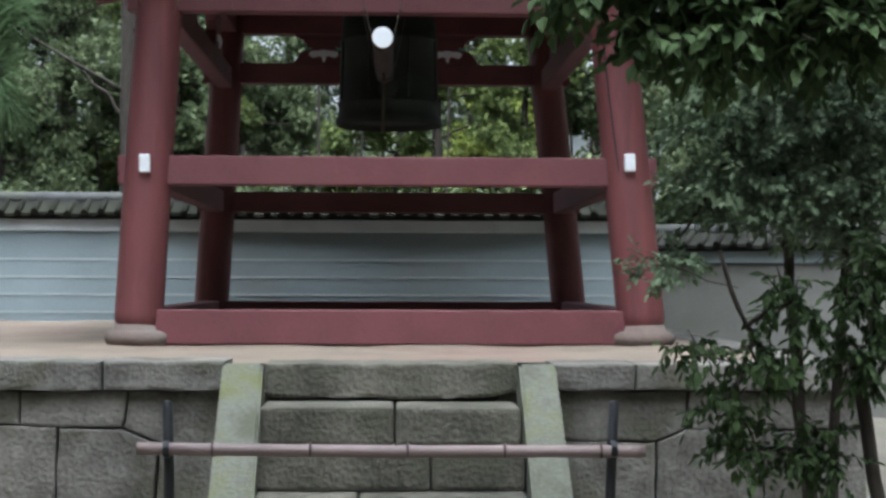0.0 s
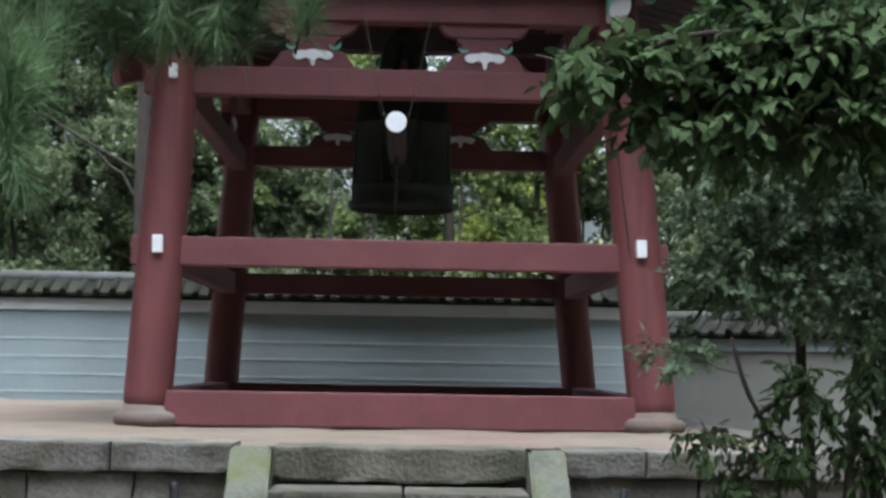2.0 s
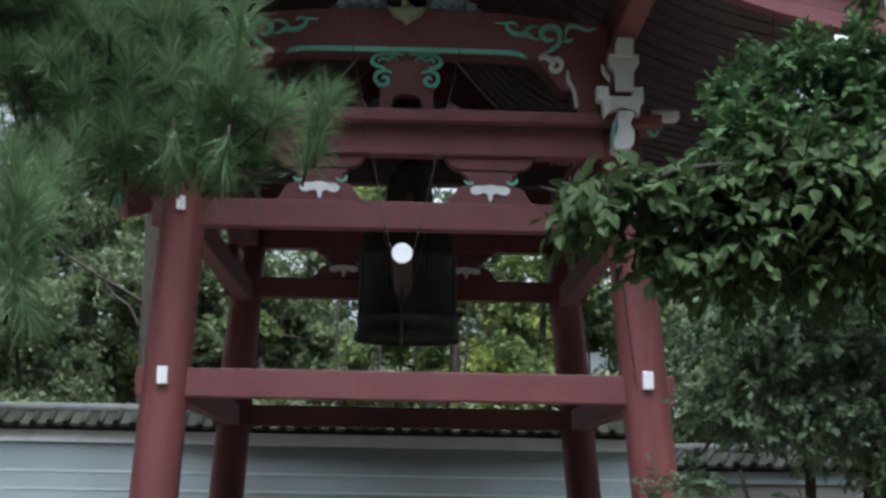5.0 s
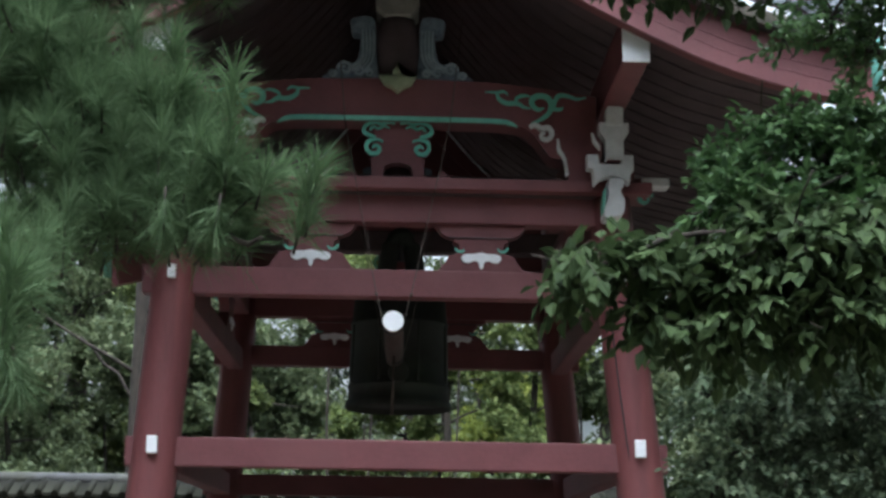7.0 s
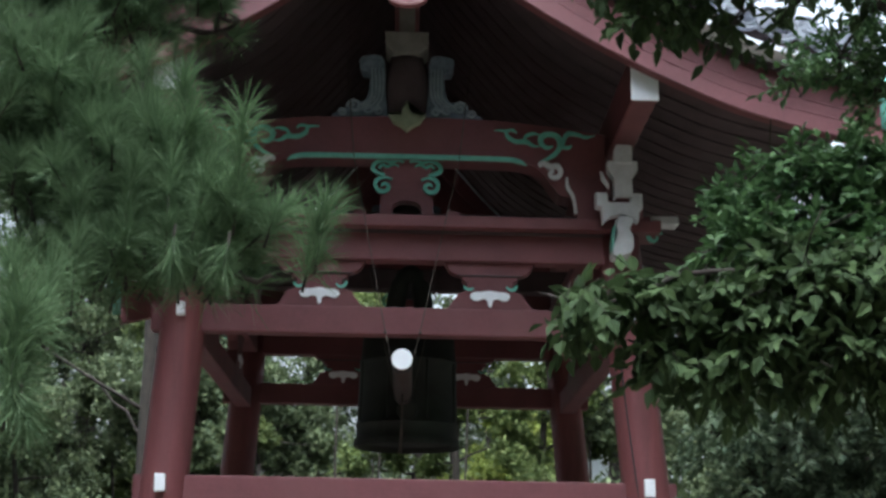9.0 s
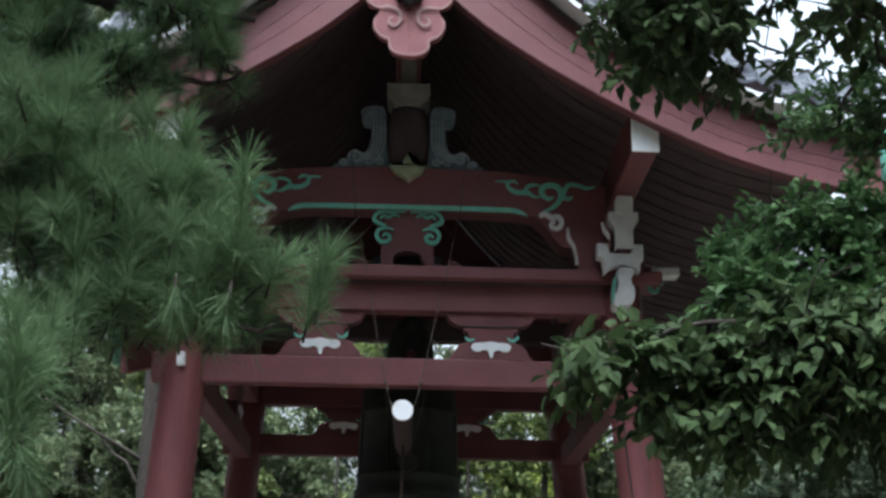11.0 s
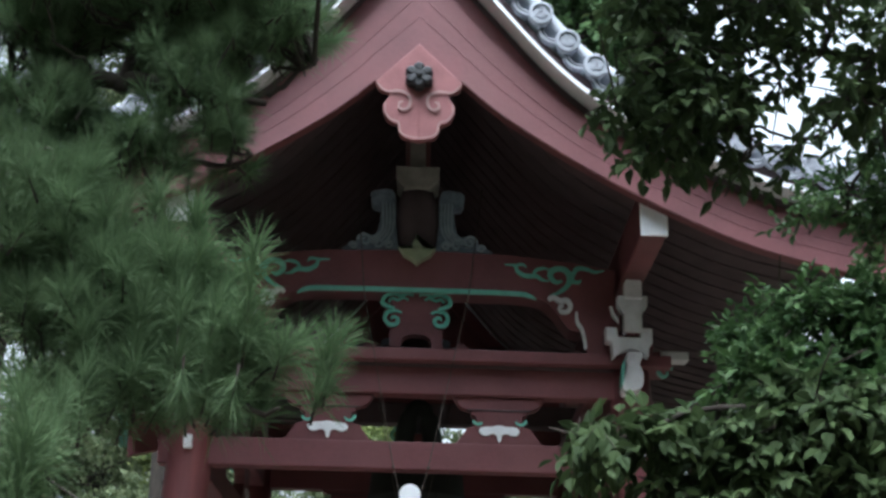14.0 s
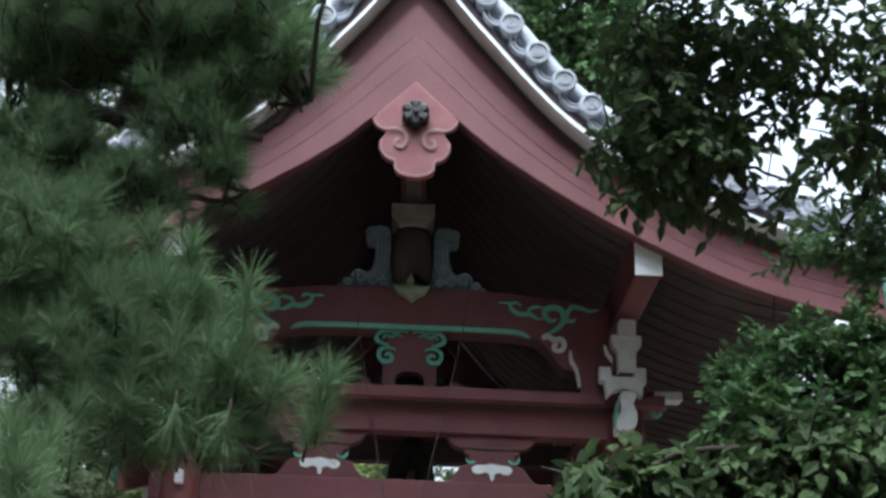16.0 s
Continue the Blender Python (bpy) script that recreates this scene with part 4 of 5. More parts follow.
def quads(rng, centres, size):
    """Small single leaves for what stands far off."""
    n = len(centres)
    d = rng.normal(size=(n, 3))
    d /= np.linalg.norm(d, axis=1)[:, None]
    e = np.cross(d, rng.normal(size=(n, 3)))
    e /= np.linalg.norm(e, axis=1)[:, None]
    s = (size * rng.uniform(0.6, 1.25, n))[:, None]
    pts = np.stack([centres - d * s, centres + e * s * 0.42, centres + d * s, centres - e * s * 0.42], 1)
    return pts.reshape(-1, 3), (np.arange(n)[:, None] * 4 + np.arange(4)).tolist()


def clump_points(rng, clumps, density, power=0.5, twigs=6):
    """Leaf places gathered round the twigs of every clump (x, y, z, radius)."""
    out = []
    for x, y, z, r in clumps:
        n = int(density * r * r)
        nt = max(7, int(twigs * r / 0.1))
        dirs = rng.normal(size=(nt, 3))
        dirs /= np.linalg.norm(dirs, axis=1)[:, None]
        tips = dirs * r * rng.uniform(0.4, 1.35, nt)[:, None]
        pick = rng.integers(0, nt, n)
        along_t = rng.uniform(0.25, 1, n) ** power
        p = tips[pick] * along_t[:, None] + rng.normal(size=(n, 3)) * (0.02 + r * 0.1)
        out.append(p * (1, 1, 0.85) + (x, y, z))
    return np.concatenate(out)


def limb(bm, a, b, r0, r1, rng, bend=0.06, n=7):
    a, b = np.array(a, float), np.array(b, float)
    span = np.linalg.norm(b - a)
    off = np.cumsum(rng.normal(size=(n, 3)) * bend * span / n, 0)
    pts = [a + (b - a) * k / (n - 1) + (off[k] * math.sin(math.pi * k / (n - 1)) if 0 < k < n - 1 else 0) for k in range(n)]
    tube(bm, pts, list(np.linspace(r0, r1, n)), 8)
    return pts


def inside(rng, mass, n):
    """Random places in an ellipsoid (x, y, z and three half sizes), fuller towards its skin; and their way out."""
    d = rng.normal(size=(n, 3))
    d /= np.linalg.norm(d, axis=1)[:, None]
    q = d * (rng.uniform(0.03, 1.0, n) ** 0.45)[:, None]
    return np.array(mass[:3]) + q * np.array(mass[3:]), q


def sprigs(rng, masses, per, length, width, droop, count=8):
    """Leafy twigs that fill the masses: leaves set left and right along each twig. Returns leaves and twig lines."""
    pts, twigs = [], []
    for m in masses:
        at, way = inside(rng, m, max(4, int(per * math.pi * m[3] * m[5])))
        for p, w in zip(at, way):
            d = w * 0.8 + rng.normal(size=3) * 0.45 + np.array((0, 0, 0.25 - droop))
            d /= np.linalg.norm(d) + 1e-9
            long = length * rng.uniform(1.6, 2.8)
            p = p - d * long * 0.5
            side = np.cross(d, rng.normal(size=3) * 0.4 + np.array((0, 0, 1.0)))
            side /= np.linalg.norm(side) + 1e-9
            t = np.linspace(0.12, 1.0, count)
            base = p + d * long * t[:, None] - np.array((0, 0, 1.0)) * (droop * 0.35 * long * t**2)[:, None]
            sign = np.where(np.arange(count) % 2 == 0, 1.0, -1.0)[:, None]
            axis = d * 0.65 + side * sign * 0.8 + rng.normal(size=(count, 3)) * 0.33 - np.array((0, 0, droop * 0.9))
            axis[-1] = d - np.array((0, 0, droop * 0.5))
            axis /= np.linalg.norm(axis, axis=1)[:, None]
            up = rng.normal(size=(count, 3)) * 0.38 + np.array((0, 0, 1.0)) + w * 0.35
            across = np.cross(axis, up)
            across /= np.linalg.norm(across, axis=1)[:, None] + 1e-9
            nor = np.cross(across, axis)
            L = (length * rng.uniform(0.6, 1.15, count))[:, None]
            W = (width * rng.uniform(0.75, 1.1, count))[:, None]
            pts.append(np.stack([base, base + axis * L * 0.33 + across * W * 0.5 + nor * W * 0.17, base + axis * L * 0.68 + across * W * 0.33 + nor * W * 0.1,
                                 base + axis * L - nor * L * 0.1, base + axis * L * 0.68 - across * W * 0.33 + nor * W * 0.1, base + axis * L * 0.33 - across * W * 0.5 + nor * W * 0.17], 1).reshape(-1, 3))
            twigs.append((p, base[count // 2], base[-1]))
    v = np.concatenate(pts)
    i = np.arange(len(v) // 6)[:, None] * 6
    return v, np.concatenate([i + (0, 1, 2, 3), i + (0, 3, 4, 5)]).tolist(), twigs


def broad_tree(name, base, trunks, masses, material, length, width, per, seed, label, category="tree", droop=0.4, group="", above=()):
    """A tree: trunk, a limb to every leafy mass, twigs, and a crown of single leaves. above: unseen leaf masses added
    to cast shade.
    """
    rng = np.random.default_rng(seed)
    root = thing(name, base, label, category, group)
    bm = bmesh.new()
    joints = []
    for a, b, r0, r1 in trunks:
        joints += limb(bm, a, b, r0, r1, rng, 0.1, 9)[2:]
    part("trunk", bm, BARK, root)
    for m in masses:
        c = np.array(m[:3])
        j = min(joints, key=lambda q: np.linalg.norm(q - c) + max(0, q[2] - c[2]) * 0.8)
        bm = bmesh.new()
        joints += limb(bm, j, c, 0.009, 0.005, rng, 0.35, 9)[4:]
        for k in range(5):
            limb(bm, c, c + rng.normal(size=3) * np.array(m[3:]) * 0.6, 0.004, 0.002, rng, 0.1, 4)
        part("limb", bm, BARK, root)
    v, f, twigs = sprigs(rng, masses, per, length, width, droop)
    bm = bmesh.new()
    for line in twigs:
        tube(bm, line, [0.025 * length, 0.02 * length, 0.012 * length], 3, cap=False)
    tagged(part("twig_growth", bm, BARK, root), kind="stuff")
    mesh_of("crown", v, f, material, root)
    # extra leaves out of view, there only to shade what lies below
    if above:
        v, f, twigs = sprigs(rng, above, 170, length * 1.1, width * 1.2, droop)
        mesh_of("upper_crown", v, f, material, root)
    return root


# leafy masses: centre and half sizes
NEAR = [(0.44, -7.05, 2.28, 0.08, 0.16, 0.07), (0.57, -7.05, 2.3, 0.1, 0.16, 0.06), (0.61, -7.05, 2.17, 0.05, 0.12, 0.06), (0.74, -7.05, 2.3, 0.13, 0.16, 0.09),
        (0.96, -7.05, 2.34, 0.17, 0.16, 0.12), (1.14, -7.05, 2.34, 0.15, 0.16, 0.14), (0.81, -7.05, 2.17, 0.16, 0.16, 0.08), (1.06, -7.05, 2.18, 0.16, 0.16, 0.08)]
FINE = [(0.87, -6.5, 2.68, 0.06, 0.12, 0.05), (0.83, -6.8, 2.5, 0.08, 0.15, 0.07), (0.93, -6.7, 2.6, 0.1, 0.15, 0.07), (1.02, -6.65, 2.54, 0.14, 0.15, 0.09), (1.28, -6.65, 2.52, 0.18, 0.15, 0.1), (0.95, -6.5, 2.71, 0.1, 0.2, 0.06), (1.12, -6.5, 2.8, 0.17, 0.2, 0.09), (1.34, -6.5, 2.84, 0.14, 0.2, 0.11), (1.25, -6.5, 2.67, 0.22, 0.2, 0.11)]
MID = [(1.49, -5.1, 3.64, 0.09, 0.25, 0.06), (1.7, -5.1, 3.74, 0.2, 0.25, 0.11), (1.85, -5.1, 3.62, 0.13, 0.25, 0.17), (1.83, -5.1, 3.96, 0.11, 0.25, 0.13)]
OVER = [(0.62, -6.1, 3.64, 0.11, 0.3, 0.12), (0.74, -6.1, 3.49, 0.1, 0.3, 0.15), (0.82, -6.1, 3.89, 0.21, 0.3, 0.19), (0.91, -6.1, 3.56, 0.14, 0.3, 0.15), (1.12, -6.1, 4.01, 0.21, 0.3, 0.15),
        (1.03, -6.1, 3.73, 0.1, 0.3, 0.14), (1.35, -6.1, 4.09, 0.26, 0.3, 0.09), (1.51, -6.1, 3.67, 0.09, 0.3, 0.12), (0.96, -6.1, 4.07, 0.28, 0.3, 0.15),
        (0.69, -6.1, 4.04, 0.1, 0.3, 0.1), (1.23, -6.1, 3.51, 0.09, 0.3, 0.07), (1.56, -6.1, 3.97, 0.1, 0.3, 0.1), (1.02, -6.1, 3.42, 0.06, 0.3, 0.07),
        (0.78, -6.0, 3.66, 0.14, 0.25, 0.1), (0.88, -6.2, 3.62, 0.12, 0.2, 0.18)]
SPARSE = [(1.4, -6.0, 3.74, 0.13, 0.2, 0.05), (1.36, -6.2, 3.62, 0.08, 0.2, 0.05), (1.33, -6.1, 3.85, 0.14, 0.3, 0.05), (1.5, -6.1, 3.83, 0.09, 0.3, 0.1), (1.2, -6.0, 3.78, 0.05, 0.2, 0.12)]
SHRUB = [(1.32, -4.4, 2.3, 0.17, 0.4, 0.17), (1.63, -4.4, 2.3, 0.31, 0.4, 0.24), (1.99, -4.4, 2.26, 0.26, 0.4, 0.28), (1.35, -4.4, 1.96, 0.19, 0.4, 0.18), (1.7, -4.4, 1.94, 0.33, 0.4, 0.21),
         (2.02, -4.4, 1.87, 0.21, 0.4, 0.26), (1.16, -4.4, 1.63, 0.14, 0.4, 0.08)]
BOTTOM = [(0.97, -6.0, 1.34, 0.12, 0.15, 0.05), (1.15, -6.0, 1.31, 0.14, 0.15, 0.08), (1.06, -6.0, 1.17, 0.12, 0.15, 0.08), (1.26, -6.0, 1.49, 0.12, 0.15, 0.11), (1.44, -6.0, 1.31, 0.14, 0.15, 0.12),
          (1.13, -6.0, 1.03, 0.16, 0.15, 0.07), (1.33, -6.0, 1.03, 0.14, 0.15, 0.11), (1.49, -6.0, 1.56, 0.11, 0.15, 0.18)]
broad_tree("evergreen_tree", (1.75, -6.1, 0), [((1.75, -6.1, 0), (1.48, -5.97, 1.29), 0.028, 0.022), ((1.48, -5.97, 1.29), (1.42, -5.97, 1.38), 0.022, 0.008), ((1.82, -6.0, 0), (1.52, -5.97, 1.58), 0.02, 0.005),
           ((1.26, -5.97, 1.22), (1.04, -5.97, 1.66), 0.012, 0.006)], BOTTOM, BROADLEAF, 0.05, 0.025, 700, 5, "dark slender evergreen tree with sparse glossy leaves", droop=0.7)
broad_tree("evergreen_tree", (2.1, -6.9, 0), [((2.1, -6.9, 0), (1.75, -6.97, 2.2), 0.045, 0.03), ((1.75, -6.97, 2.2), (1.03, -6.97, 2.4), 0.03, 0.006)], NEAR, BROADLEAF, 0.056, 0.034, 2300, 6,
           "large glossy evergreen tree with drooping dark leaves", droop=0.6)
broad_tree("evergreen_tree", (2.3, -6.4, 0), [((2.3, -6.4, 0), (1.85, -6.45, 2.5), 0.05, 0.03), ((1.85, -6.45, 2.5), (1.2, -6.5, 2.7), 0.03, 0.006)], FINE, YOUNGLEAF, 0.044, 0.026, 1900, 10,
           "evergreen tree with small fresh leaves on upright twigs", droop=0.15)
broad_tree("evergreen_tree", (2.9, -5.9, 0), [((2.9, -5.9, 0), (2.5, -5.95, 3.2), 0.09, 0.06), ((2.5, -5.95, 3.2), (1.57, -5.97, 4.2), 0.05, 0.02), ((2.5, -5.95, 3.2), (1.56, -5.97, 3.57), 0.045, 0.015),
           ((1.9, -5.96, 3.85), (1.2, -6.05, 3.9), 0.03, 0.012), ((2.5, -5.95, 3.2), (2.0, -5.5, 6.6), 0.06, 0.02), ((2.3, -5.8, 4.8), (0.8, -6.2, 5.6), 0.03, 0.01)], OVER + SPARSE, BROADLEAF, 0.066, 0.04, 390, 7, "tall evergreen tree whose leafy boughs hang against the sky", droop=0.5,
           # added masses over the view that shade the steps, plants and bargeboards
           above=[(1.6, -6.0, 5.6, 0.9, 0.9, 0.5), (0.6, -6.6, 5.5, 0.7, 0.7, 0.4), (2.4, -5.0, 6.6, 1.0, 0.9, 0.6), (1.2, -4.8, 6.8, 0.8, 0.8, 0.45), (0.2, -5.6, 6.4, 0.7, 0.8, 0.4), (1.2, -7.3, 4.9, 0.9, 0.7, 0.3), (0.9, -8.4, 4.9, 0.8, 0.7, 0.3), (1.2, -3.7, 7.9, 0.9, 0.7, 0.45), (0.1, -4.2, 7.8, 0.8, 0.7, 0.4)])
broad_tree("evergreen_tree", (3.0, -4.9, 0), [((3.0, -4.9, 0), (2.6, -4.95, 3.4), 0.06, 0.04), ((2.6, -4.95, 3.4), (1.83, -4.97, 3.65), 0.03, 0.015)], MID, YOUNGLEAF, 0.05, 0.026, 900, 8,
           "small evergreen tree with fresh green leaves", droop=0.25)
broad_tree("evergreen_shrub", (1.9, -4.2, 0), [((1.9, -4.2, 0), (1.74, -4.17, 1.99), 0.04, 0.02), ((1.9, -4.2, 0), (2.04, -4.17, 1.99), 0.035, 0.015)], SHRUB, SHRUBLEAF, 0.05, 0.028, 1000, 9,
           "dense evergreen shrub with small pale green leaves", "shrub", droop=0.3)


# ---- the pine ----
def needles(rng, base, axis, n, length, width=0.0026):
    """The needles of one shoot: long thin blades that spread round its axis, the old ones drooping."""
    axis = axis / np.linalg.norm(axis)
    side = np.cross(axis, rng.normal(size=3))
    side /= np.linalg.norm(side)
    other = np.cross(axis, side)
    a = rng.uniform(0, 2 * math.pi, n)
    spread = np.where(rng.uniform(0, 1, n) < 0.2, rng.uniform(1.1, 2.3, n), rng.uniform(0.15, 1.1, n))
    d = np.cos(spread)[:, None] * axis + np.sin(spread)[:, None] * (np.cos(a)[:, None] * side + np.sin(a)[:, None] * other)
    root = base + axis * (rng.uniform(-0.4, 1.0, n) * length * 0.5)[:, None]
    L = (length * rng.uniform(0.7, 1.15, n))[:, None]
    w = np.cross(d, rng.normal(size=(n, 3)))
    w = w / np.linalg.norm(w, axis=1)[:, None] * width / 2
    mid = root + d * L * 0.55
    tip = root + d * L + np.array((0, 0, -1.0)) * L * 0.07
    pts = np.stack([root - w * 0.8, root + w * 0.8, mid + w, mid - w, tip], 1).reshape(-1, 3)
    i = np.arange(n)[:, None] * 5
    return pts, i


BOUGHS = [((-2.3, -6.0, 3.0), (-1.5, -5.8, 3.73), 0.06, 0.04), ((-1.5, -5.8, 3.73), (-0.9, -5.8, 3.77), 0.038, 0.03), ((-0.9, -5.8, 3.77), (-0.58, -5.8, 3.72), 0.03, 0.012), ((-1.1, -5.8, 3.75), (-1.0, -5.8, 4.13), 0.026, 0.012),
          ((-0.58, -5.8, 3.75), (-0.42, -5.8, 3.88), 0.012, 0.005), ((-2.3, -6.0, 2.8), (-1.14, -5.85, 3.46), 0.045, 0.022), ((-1.14, -5.85, 3.46), (-0.62, -5.8, 3.52), 0.02, 0.006), ((-2.2, -6.2, 2.0), (-0.89, -6.27, 2.52), 0.04, 0.018),
          ((-0.89, -6.27, 2.52), (-0.41, -6.37, 2.5), 0.016, 0.006), ((-2.2, -6.2, 1.7), (-1.0, -6.85, 2.1), 0.03, 0.01)]
# needled masses of the pine, with their shoots and needle length
PINE_LOW = [(-1.16, -6.3, 3.04, 0.21, 0.22, 0.18), (-1.08, -6.3, 2.76, 0.25, 0.22, 0.18), (-0.85, -6.3, 2.87, 0.2, 0.22, 0.13), (-0.78, -6.3, 2.66, 0.26, 0.22, 0.16), (-0.57, -6.3, 2.63, 0.12, 0.2, 0.15),
            (-0.64, -6.3, 2.5, 0.18, 0.2, 0.06), (-0.96, -6.3, 2.5, 0.25, 0.22, 0.08)]
PINE_NEAR = [(-0.98, -6.9, 2.16, 0.09, 0.12, 0.1)]
PINE_HIGH = [(-0.75, -5.75, 3.93, 0.13, 0.25, 0.06), (-1.0, -5.7, 3.9, 0.14, 0.25, 0.06), (-0.61, -5.75, 4.14, 0.19, 0.3, 0.11), (-0.99, -5.75, 4.12, 0.3, 0.3, 0.13), (-1.39, -5.75, 4.08, 0.24, 0.3, 0.19), (-0.53, -5.75, 3.99, 0.1, 0.3, 0.1), (-0.84, -5.75, 3.7, 0.2, 0.3, 0.05),
             (-0.69, -5.75, 3.53, 0.08, 0.25, 0.05), (-1.32, -5.75, 3.65, 0.22, 0.3, 0.11), (-1.02, -5.75, 3.47, 0.18, 0.3, 0.08), (-1.34, -5.75, 3.37, 0.22, 0.3, 0.11)]
# unseen needle masses added overhead to dim the pine, steps and gable
PINE_SHADE = [(-1.2, -3.9, 7.8, 1.0, 0.7, 0.4), (-0.9, -7.6, 5.0, 0.9, 0.8, 0.3), (-2.0, -6.0, 5.6, 0.9, 0.9, 0.5), (-1.0, -6.4, 5.5, 0.8, 0.7, 0.4), (-2.2, -5.0, 6.6, 0.9, 0.9, 0.5), (-1.0, -5.0, 6.6, 0.7, 0.8, 0.4)]
# single shoots that stand out: foot and tip
SHOOTS = [((-0.51, -6.5, 2.63), (-0.5, -6.5, 2.9)), ((-0.7, -6.5, 2.57), (-0.7, -6.5, 2.72)), ((-0.3, -6.5, 2.47), (-0.28, -6.5, 2.58)), ((-0.27, -6.5, 2.52), (-0.255, -6.5, 2.63)), ((-0.52, -6.55, 2.53), (-0.53, -6.55, 2.44)),
          ((-0.67, -6.55, 2.55), (-0.67, -6.55, 2.46)), ((-0.95, -6.5, 2.57), (-0.95, -6.5, 2.69)), ((-0.96, -7.05, 2.0), (-0.95, -7.05, 2.18)), ((-0.82, -6.5, 2.61), (-0.81, -6.5, 2.72)), ((-0.62, -6.5, 2.61), (-0.6, -6.5, 2.72)),
          ((-0.93, -6.6, 2.36), (-0.93, -6.6, 2.47)), ((-0.42, -6.4, 2.62), (-0.4, -6.4, 2.7)), ((-0.92, -7.05, 2.02), (-0.9, -7.05, 1.93)),
          ((-0.95, -7.05, 2.06), (-0.92, -7.07, 1.98)), ((-1.0, -7.0, 2.1), (-0.97, -7.02, 2.2))]

rng = np.random.default_rng(11)
pine = thing("pine_tree", (-2.45, -6.0, 0), "old pine tree with long tufted green needles", "tree")
bm = bmesh.new()
limb(bm, (-2.45, -6.0, 0), (-2.3, -6.0, 2.6), 0.16, 0.13, rng, 0.1)
limb(bm, (-2.3, -6.0, 2.6), (-2.1, -5.9, 4.6), 0.13, 0.07, rng, 0.1)
# top of the trunk, out of view, that carries the added shading masses
limb(bm, (-2.1, -5.9, 4.6), (-1.9, -5.6, 6.6), 0.07, 0.025, rng, 0.1)
part("trunk", bm, BARK, pine)
joints = [np.array((-2.0, -5.75, 5.6)), np.array((-1.9, -5.6, 6.5))]
for a, b, r0, r1 in BOUGHS:
    bm = bmesh.new()
    joints += limb(bm, a, b, r0, r1, rng, 0.22, 10)[2:]
    part("limb", bm, BARK, pine)
shoots = [(np.array(a), np.array(b) - np.array(a), 0.125) for a, b in SHOOTS]
for masses, per, long in ((PINE_LOW, 430, 0.13), (PINE_NEAR, 300, 0.14), (PINE_HIGH, 850, 0.11), (PINE_SHADE, 75, 0.13)):
    for m in masses:
        at, way = inside(rng, m, int(per * math.pi * m[3] * m[5]))
        for p, w in zip(at, way):
            shoots.append((p, np.array((w[0] * 0.35 + rng.normal() * 0.3, w[1] * 0.4 + rng.normal() * 0.35, 0.75 + 0.3 * w[2] + rng.normal() * 0.25)) * 0.09, long))
        # crooked twigs from the boughs into the mass
        for p in at[::4 if per > 100 else 12]:
            j = min(joints, key=lambda q: np.linalg.norm(q - p))
            bm = bmesh.new()
            limb(bm, j, p, 0.009, 0.004, rng, 0.4, 9)
            part("limb", bm, BARK, pine)
verts, feet, twig, k = [], [], bmesh.new(), 0
for c, ax, long in shoots:
    reach = np.linalg.norm(ax)
    for step in np.linspace(0.0, 1.0, max(1, round(reach / 0.07))):
        p, i = needles(rng, c + ax * step, ax, 130, long)
        verts.append(p)
        feet.append(i + k)
        k += len(p)
    tube(twig, [c - ax / reach * 0.05, c + ax * 0.3, c + ax * 0.9], [0.0045, 0.004, 0.002], 5)
tagged(part("twig_growth", twig, BARK, pine), kind="stuff")
feet = np.concatenate(feet)
mesh_of("needles", np.concatenate(verts), (feet + (0, 1, 2, 3)).tolist() + (feet + (3, 2, 4)).tolist(), PINELEAF, pine)


# ---- woods behind the wall ----
def wood_tree(x, y, height, spread, n, seed, material, label, leaf=0.06, low=0.35, group="trees behind the wall"):
    rng = np.random.default_rng(seed)
    root = thing("woodland_tree", (x, y, 0), label, "tree", group)
    bm = bmesh.new()
    top = (x + rng.normal() * 0.4, y + rng.normal() * 0.3, height * 0.85)
    joints = limb(bm, (x, y, 0), top, 0.05 + height * 0.012, 0.03, rng, 0.12, 9)
    clumps = []
    for k in range(int(5 + height * 2.6)):
        z = height * rng.uniform(low, 1.0)
        r = spread * (1.15 - 0.6 * z / height)
        a = rng.uniform(0, 2 * math.pi)
        c = np.array((x + math.cos(a) * r * rng.uniform(0.2, 1), y + math.sin(a) * r * rng.uniform(0.2, 1), z))
        limb(bm, min(joints, key=lambda q: np.linalg.norm(q - c) + max(0, q[2] - z)), c, 0.02, 0.006, rng, 0.15, 5)
        clumps.append((*c, rng.uniform(0.35, 0.7) * spread * 0.55))
    part("trunk", bm, BARK, root)
    area = sum(c[3] ** 2 for c in clumps)
    pts = clump_points(rng, clumps, n / area, twigs=7)
    v, f = quads(rng, pts, leaf)
    mesh_of("crown", v, f, material, root)


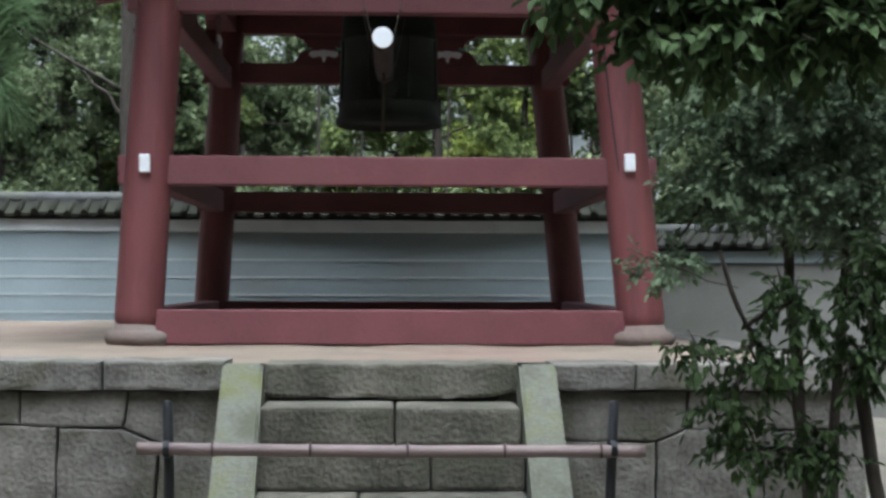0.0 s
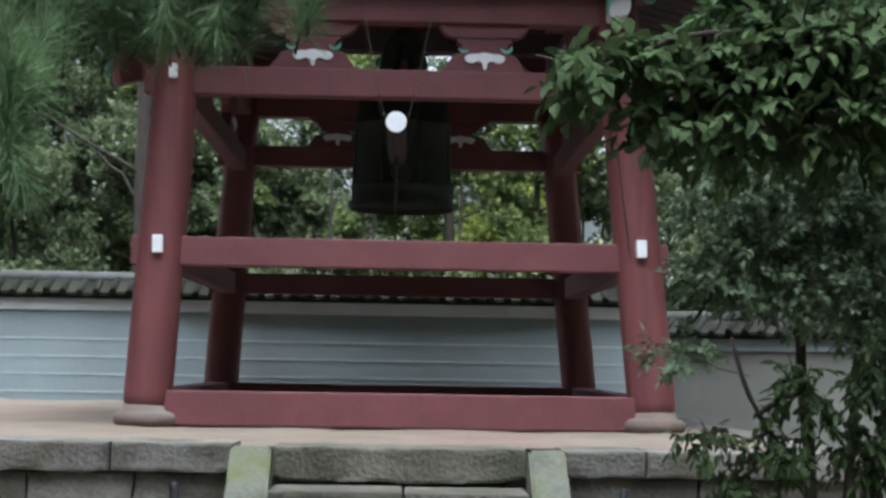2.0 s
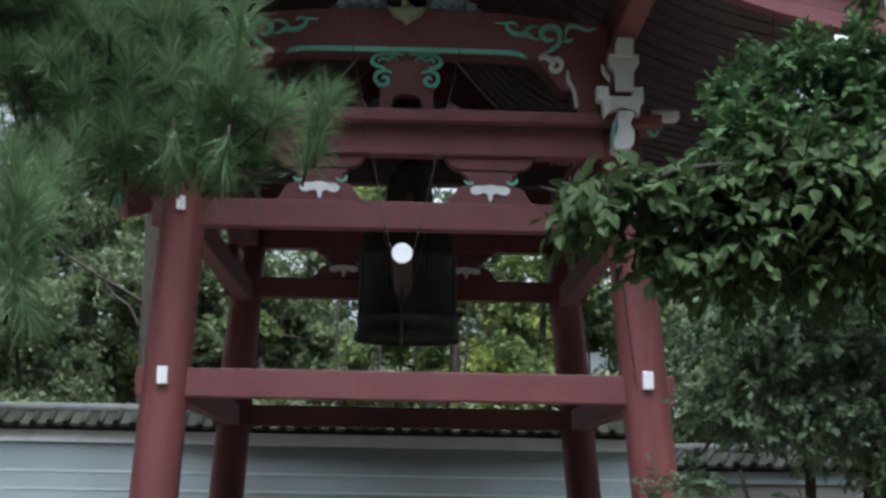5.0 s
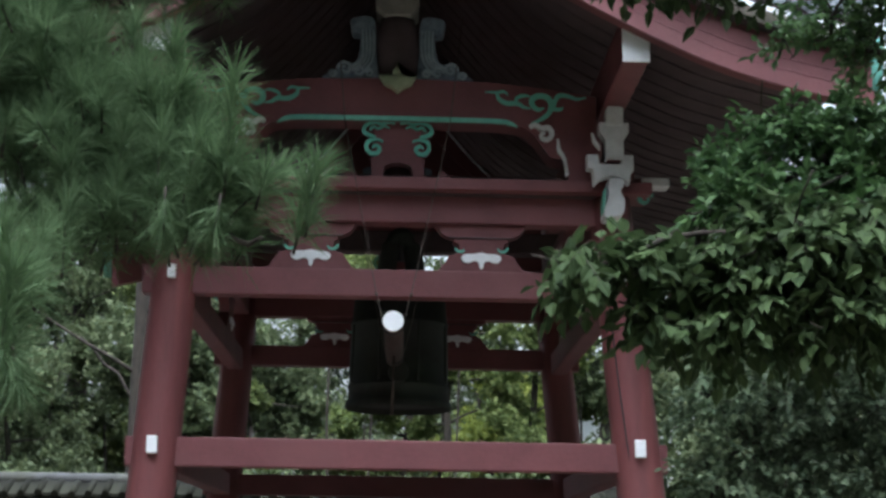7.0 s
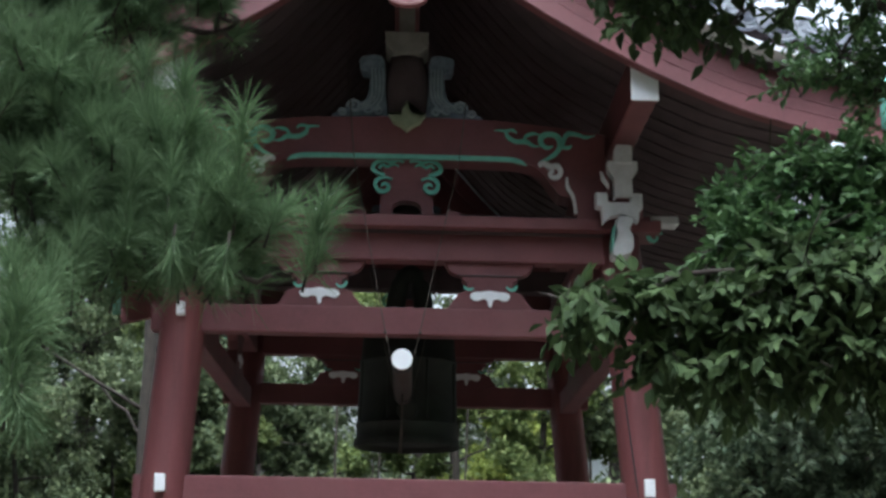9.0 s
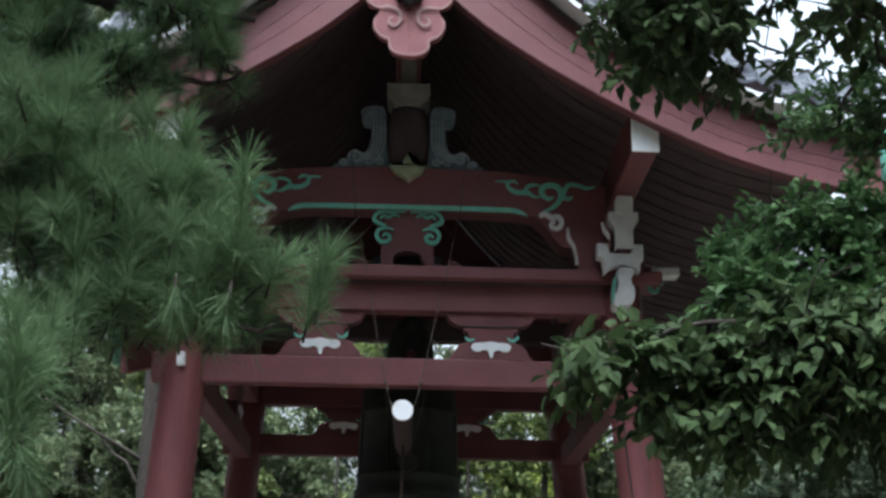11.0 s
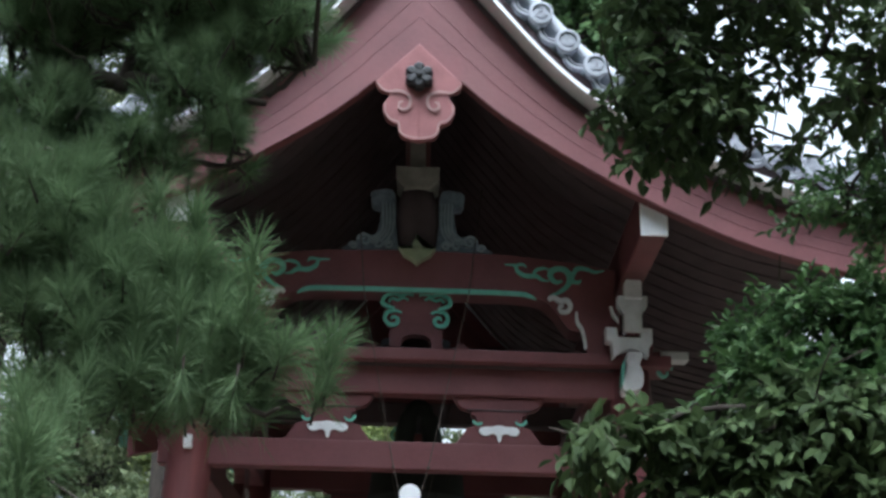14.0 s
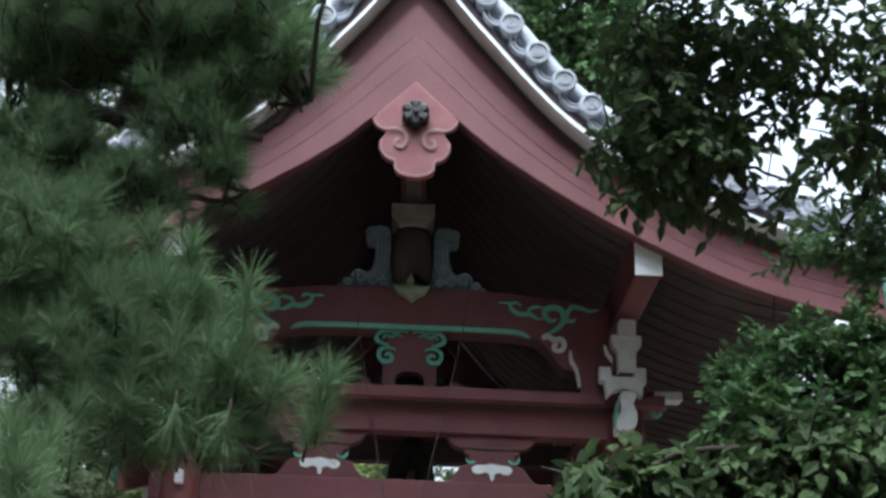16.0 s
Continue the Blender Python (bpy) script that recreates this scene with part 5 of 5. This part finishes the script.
WOODS = [(-6.6, 10.2, 5.2, 1.7, 0), (-4.9, 9.6, 4.3, 1.5, 0), (-3.4, 10.4, 5.0, 1.4, 0), (-2.3, 11.2, 4.2, 0.9, 3), (-0.4, 11.5, 6.4, 1.0, 3), (0.9, 10.6, 5.6, 1.2, 3), (2.2, 10.2, 6.0, 1.3, 3),
         (3.6, 9.8, 5.4, 1.5, 0), (5.2, 10.0, 6.0, 1.7, 0), (6.8, 11.0, 6.4, 1.8, 0), (-5.6, 13.5, 7.6, 2.0, 0), (-2.4, 14.5, 5.6, 1.6, 0), (1.6, 13.5, 5.2, 1.3, 1), (3.2, 14.5, 17.5, 1.8, 2), (7.5, 15.0, 8.5, 2.3, 0),
         (-8.5, 12.0, 6.5, 2.2, 0), (-5.7, 11.4, 6.6, 1.5, 0), (-4.2, 12.2, 6.0, 1.2, 3), (-2.75, 10.6, 5.4, 0.8, 0), (-3.6, 11.6, 5.6, 0.9, 0), (2.6, 15.5, 18.5, 2.0, 2), (3.6, 13.0, 16.5, 1.6, 2), (3.0, 13.4, 16.0, 1.4, 2), (-4.0, 15.5, 18.0, 2.6, 0), (-7.0, 15.0, 17.0, 2.6, 0), (-1.5, 16.0, 8.5, 2.0, 0), (0.6, 16.5, 8.0, 1.8, 0), (-4.8, 11.0, 4.9, 1.1, 0), (4.4, 9.3, 6.8, 1.5, 0), (5.9, 8.9, 6.8, 1.7, 0), (7.3, 9.6, 7.2, 1.9, 0), (-5.4, 14.2, 16.0, 2.2, 0)]
for n, (x, y, h, sp, kind) in enumerate(WOODS):
    wood_tree(x, y, h, sp, int(8000 + 1500 * h), 40 + n, (WOODLEAF, YELLOWLEAF, YOUNGLEAF, OLIVELEAF)[kind],
              ("dense dark green tree behind the temple wall", "tree with yellowing autumn leaves behind the wall", "tall tree with fresh green leaves behind the tower", "olive-green tree with thin foliage behind the wall")[kind])
BEHIND = [(1.71, 13, 15, 0.9), (2.28, 13, 14.39, 0.8), (2.84, 13, 13.79, 0.7), (3.26, 13, 14.62, 0.8), (2.53, 13, 15.16, 0.8), (3.66, 13, 13.83, 0.7), (1.17, 13, 15.92, 0.9), (2.42, 13, 16.11, 1), (3.36, 13, 15.68, 0.9), (4.18, 13, 14.66, 0.7), (-1.49, 13, 15.08, 0.8), (-2.08, 13, 14.58, 0.8), (-2.94, 13, 15.24, 0.9), (-2.23, 13, 13.77, 0.6)]
broad_tree("tall_tree", (4.2, 13.2, 0), [((4.2, 13.2, 0), (3.4, 13.0, 9.0), 0.2, 0.13), ((3.4, 13.0, 9.0), (2.43, 13.0, 14.58), 0.13, 0.03)], [(x, y, z, r, r, 0.8 * r) for x, y, z, r in BEHIND[:10]], YOUNGLEAF, 0.16, 0.085, 60, 15, "tall tree with bright yellow-green leaves behind the tower", droop=0.3)
broad_tree("tall_tree", (-3.2, 13.2, 0), [((-3.2, 13.2, 0), (-2.8, 13.0, 9.0), 0.2, 0.13), ((-2.8, 13.0, 9.0), (-2.2, 13.0, 13.5), 0.13, 0.03)], [(x, y, z, r, r, 0.8 * r) for x, y, z, r in BEHIND[10:]], YOUNGLEAF, 0.16, 0.085, 60, 16, "tall tree with bright green leaves behind the pine", droop=0.3)
rng = np.random.default_rng(77)
for n in range(16):
    x, y = rng.uniform(-6, 5), rng.uniform(9, 13)
    bm = bmesh.new()
    limb(bm, (x, y, 0), (x + rng.normal() * 0.3, y, rng.uniform(4, 7)), rng.uniform(0.02, 0.05), 0.012, rng, 0.06, 8)
    sapling = thing("sapling", (x, y, 0), "thin bare sapling stem among the trees", "sapling", "saplings behind the wall")
    part("stem", bm, BARK, sapling)
# an old trunk close behind the wall
bm = bmesh.new()
limb(bm, (-3.45, 8.9, 0), (-3.5, 8.9, 6.4), 0.12, 0.085, rng, 0.03, 9)
for k in range(7):
    z = 3.6 + 0.4 * k
    limb(bm, (-3.47, 8.9, z), (-3.47 + rng.normal() * 0.9, 8.9 + rng.normal() * 0.5, z + rng.uniform(0.4, 1.1)), 0.03, 0.008, rng, 0.15, 6)
old = thing("woodland_tree", (-3.45, 8.9, 0), "dark bare tree trunk close behind the temple wall", "tree")
part("trunk", bm, BARK, old)
store = thing("storehouse", (5.0, 20.0, 0), "far white-walled storehouse seen through the trees", "building")
part("wall", B(3.75, 6.5, 18.0, 22.0, 0, 5.0, bevel=0.02), BAND, store)
roof_bm = bmesh.new()
prism(roof_bm, [(3.1, 4.9), (5.0, 6.3), (6.9, 4.9), (6.9, 5.05), (5.0, 6.5), (3.1, 5.05)], 17.6, 22.4)
part("roof", roof_bm, OLDTILE, store)
# undergrowth along the back of the wall and a far belt of trees
for nm, lab, n, y0, y1, z0, z1, leaf, x0, x1 in (("undergrowth", "dense dark undergrowth behind the wall", 20000, 8.6, 10.5, 0.4, 3.3, 0.07, -9, 8),
                                                 ("far_woods", "distant belt of dark woodland", 34000, 20, 27, 0.0, 6.0, 0.17, -18, 18)):
    base = np.stack([rng.uniform(x0, x1, n), rng.uniform(y0, y1, n), rng.uniform(0, 1, n) ** 0.8], 1)
    hgt = np.array([z1 * (0.8 + 0.35 * noise.noise(Vector((p[0] * 0.5, p[1] * 0.3, 3.1)))) for p in base])
    base[:, 2] = z0 + base[:, 2] * (hgt - z0)
    v, f = quads(rng, base, leaf)
    tagged(mesh_of(nm, v, f, WOODLEAF, None), lab, "plants", kind="stuff")
# an unseen ring of leaves, added on the other sides to block low light
n = 60000
a = rng.uniform(radians(140), radians(400), n)
r = rng.uniform(15, 21, n)
base = np.stack([(r - 5.5) * np.cos(a), -5 + r * np.sin(a), rng.uniform(0, 1, n)], 1)
# taller at the sides, to hold back more of the side light
base[:, 2] *= np.array([12 + 9 * abs(math.cos(t)) + 3.5 * noise.noise(Vector((p[0] * 0.25, p[1] * 0.25, 8.7))) for p, t in zip(base, a)])
v, f = quads(rng, base, 0.5)
tagged(mesh_of("surrounding_woods", v, f, WOODLEAF, None), "unseen ring of leaves added round the forecourt to block low light", "plants", kind="stuff")
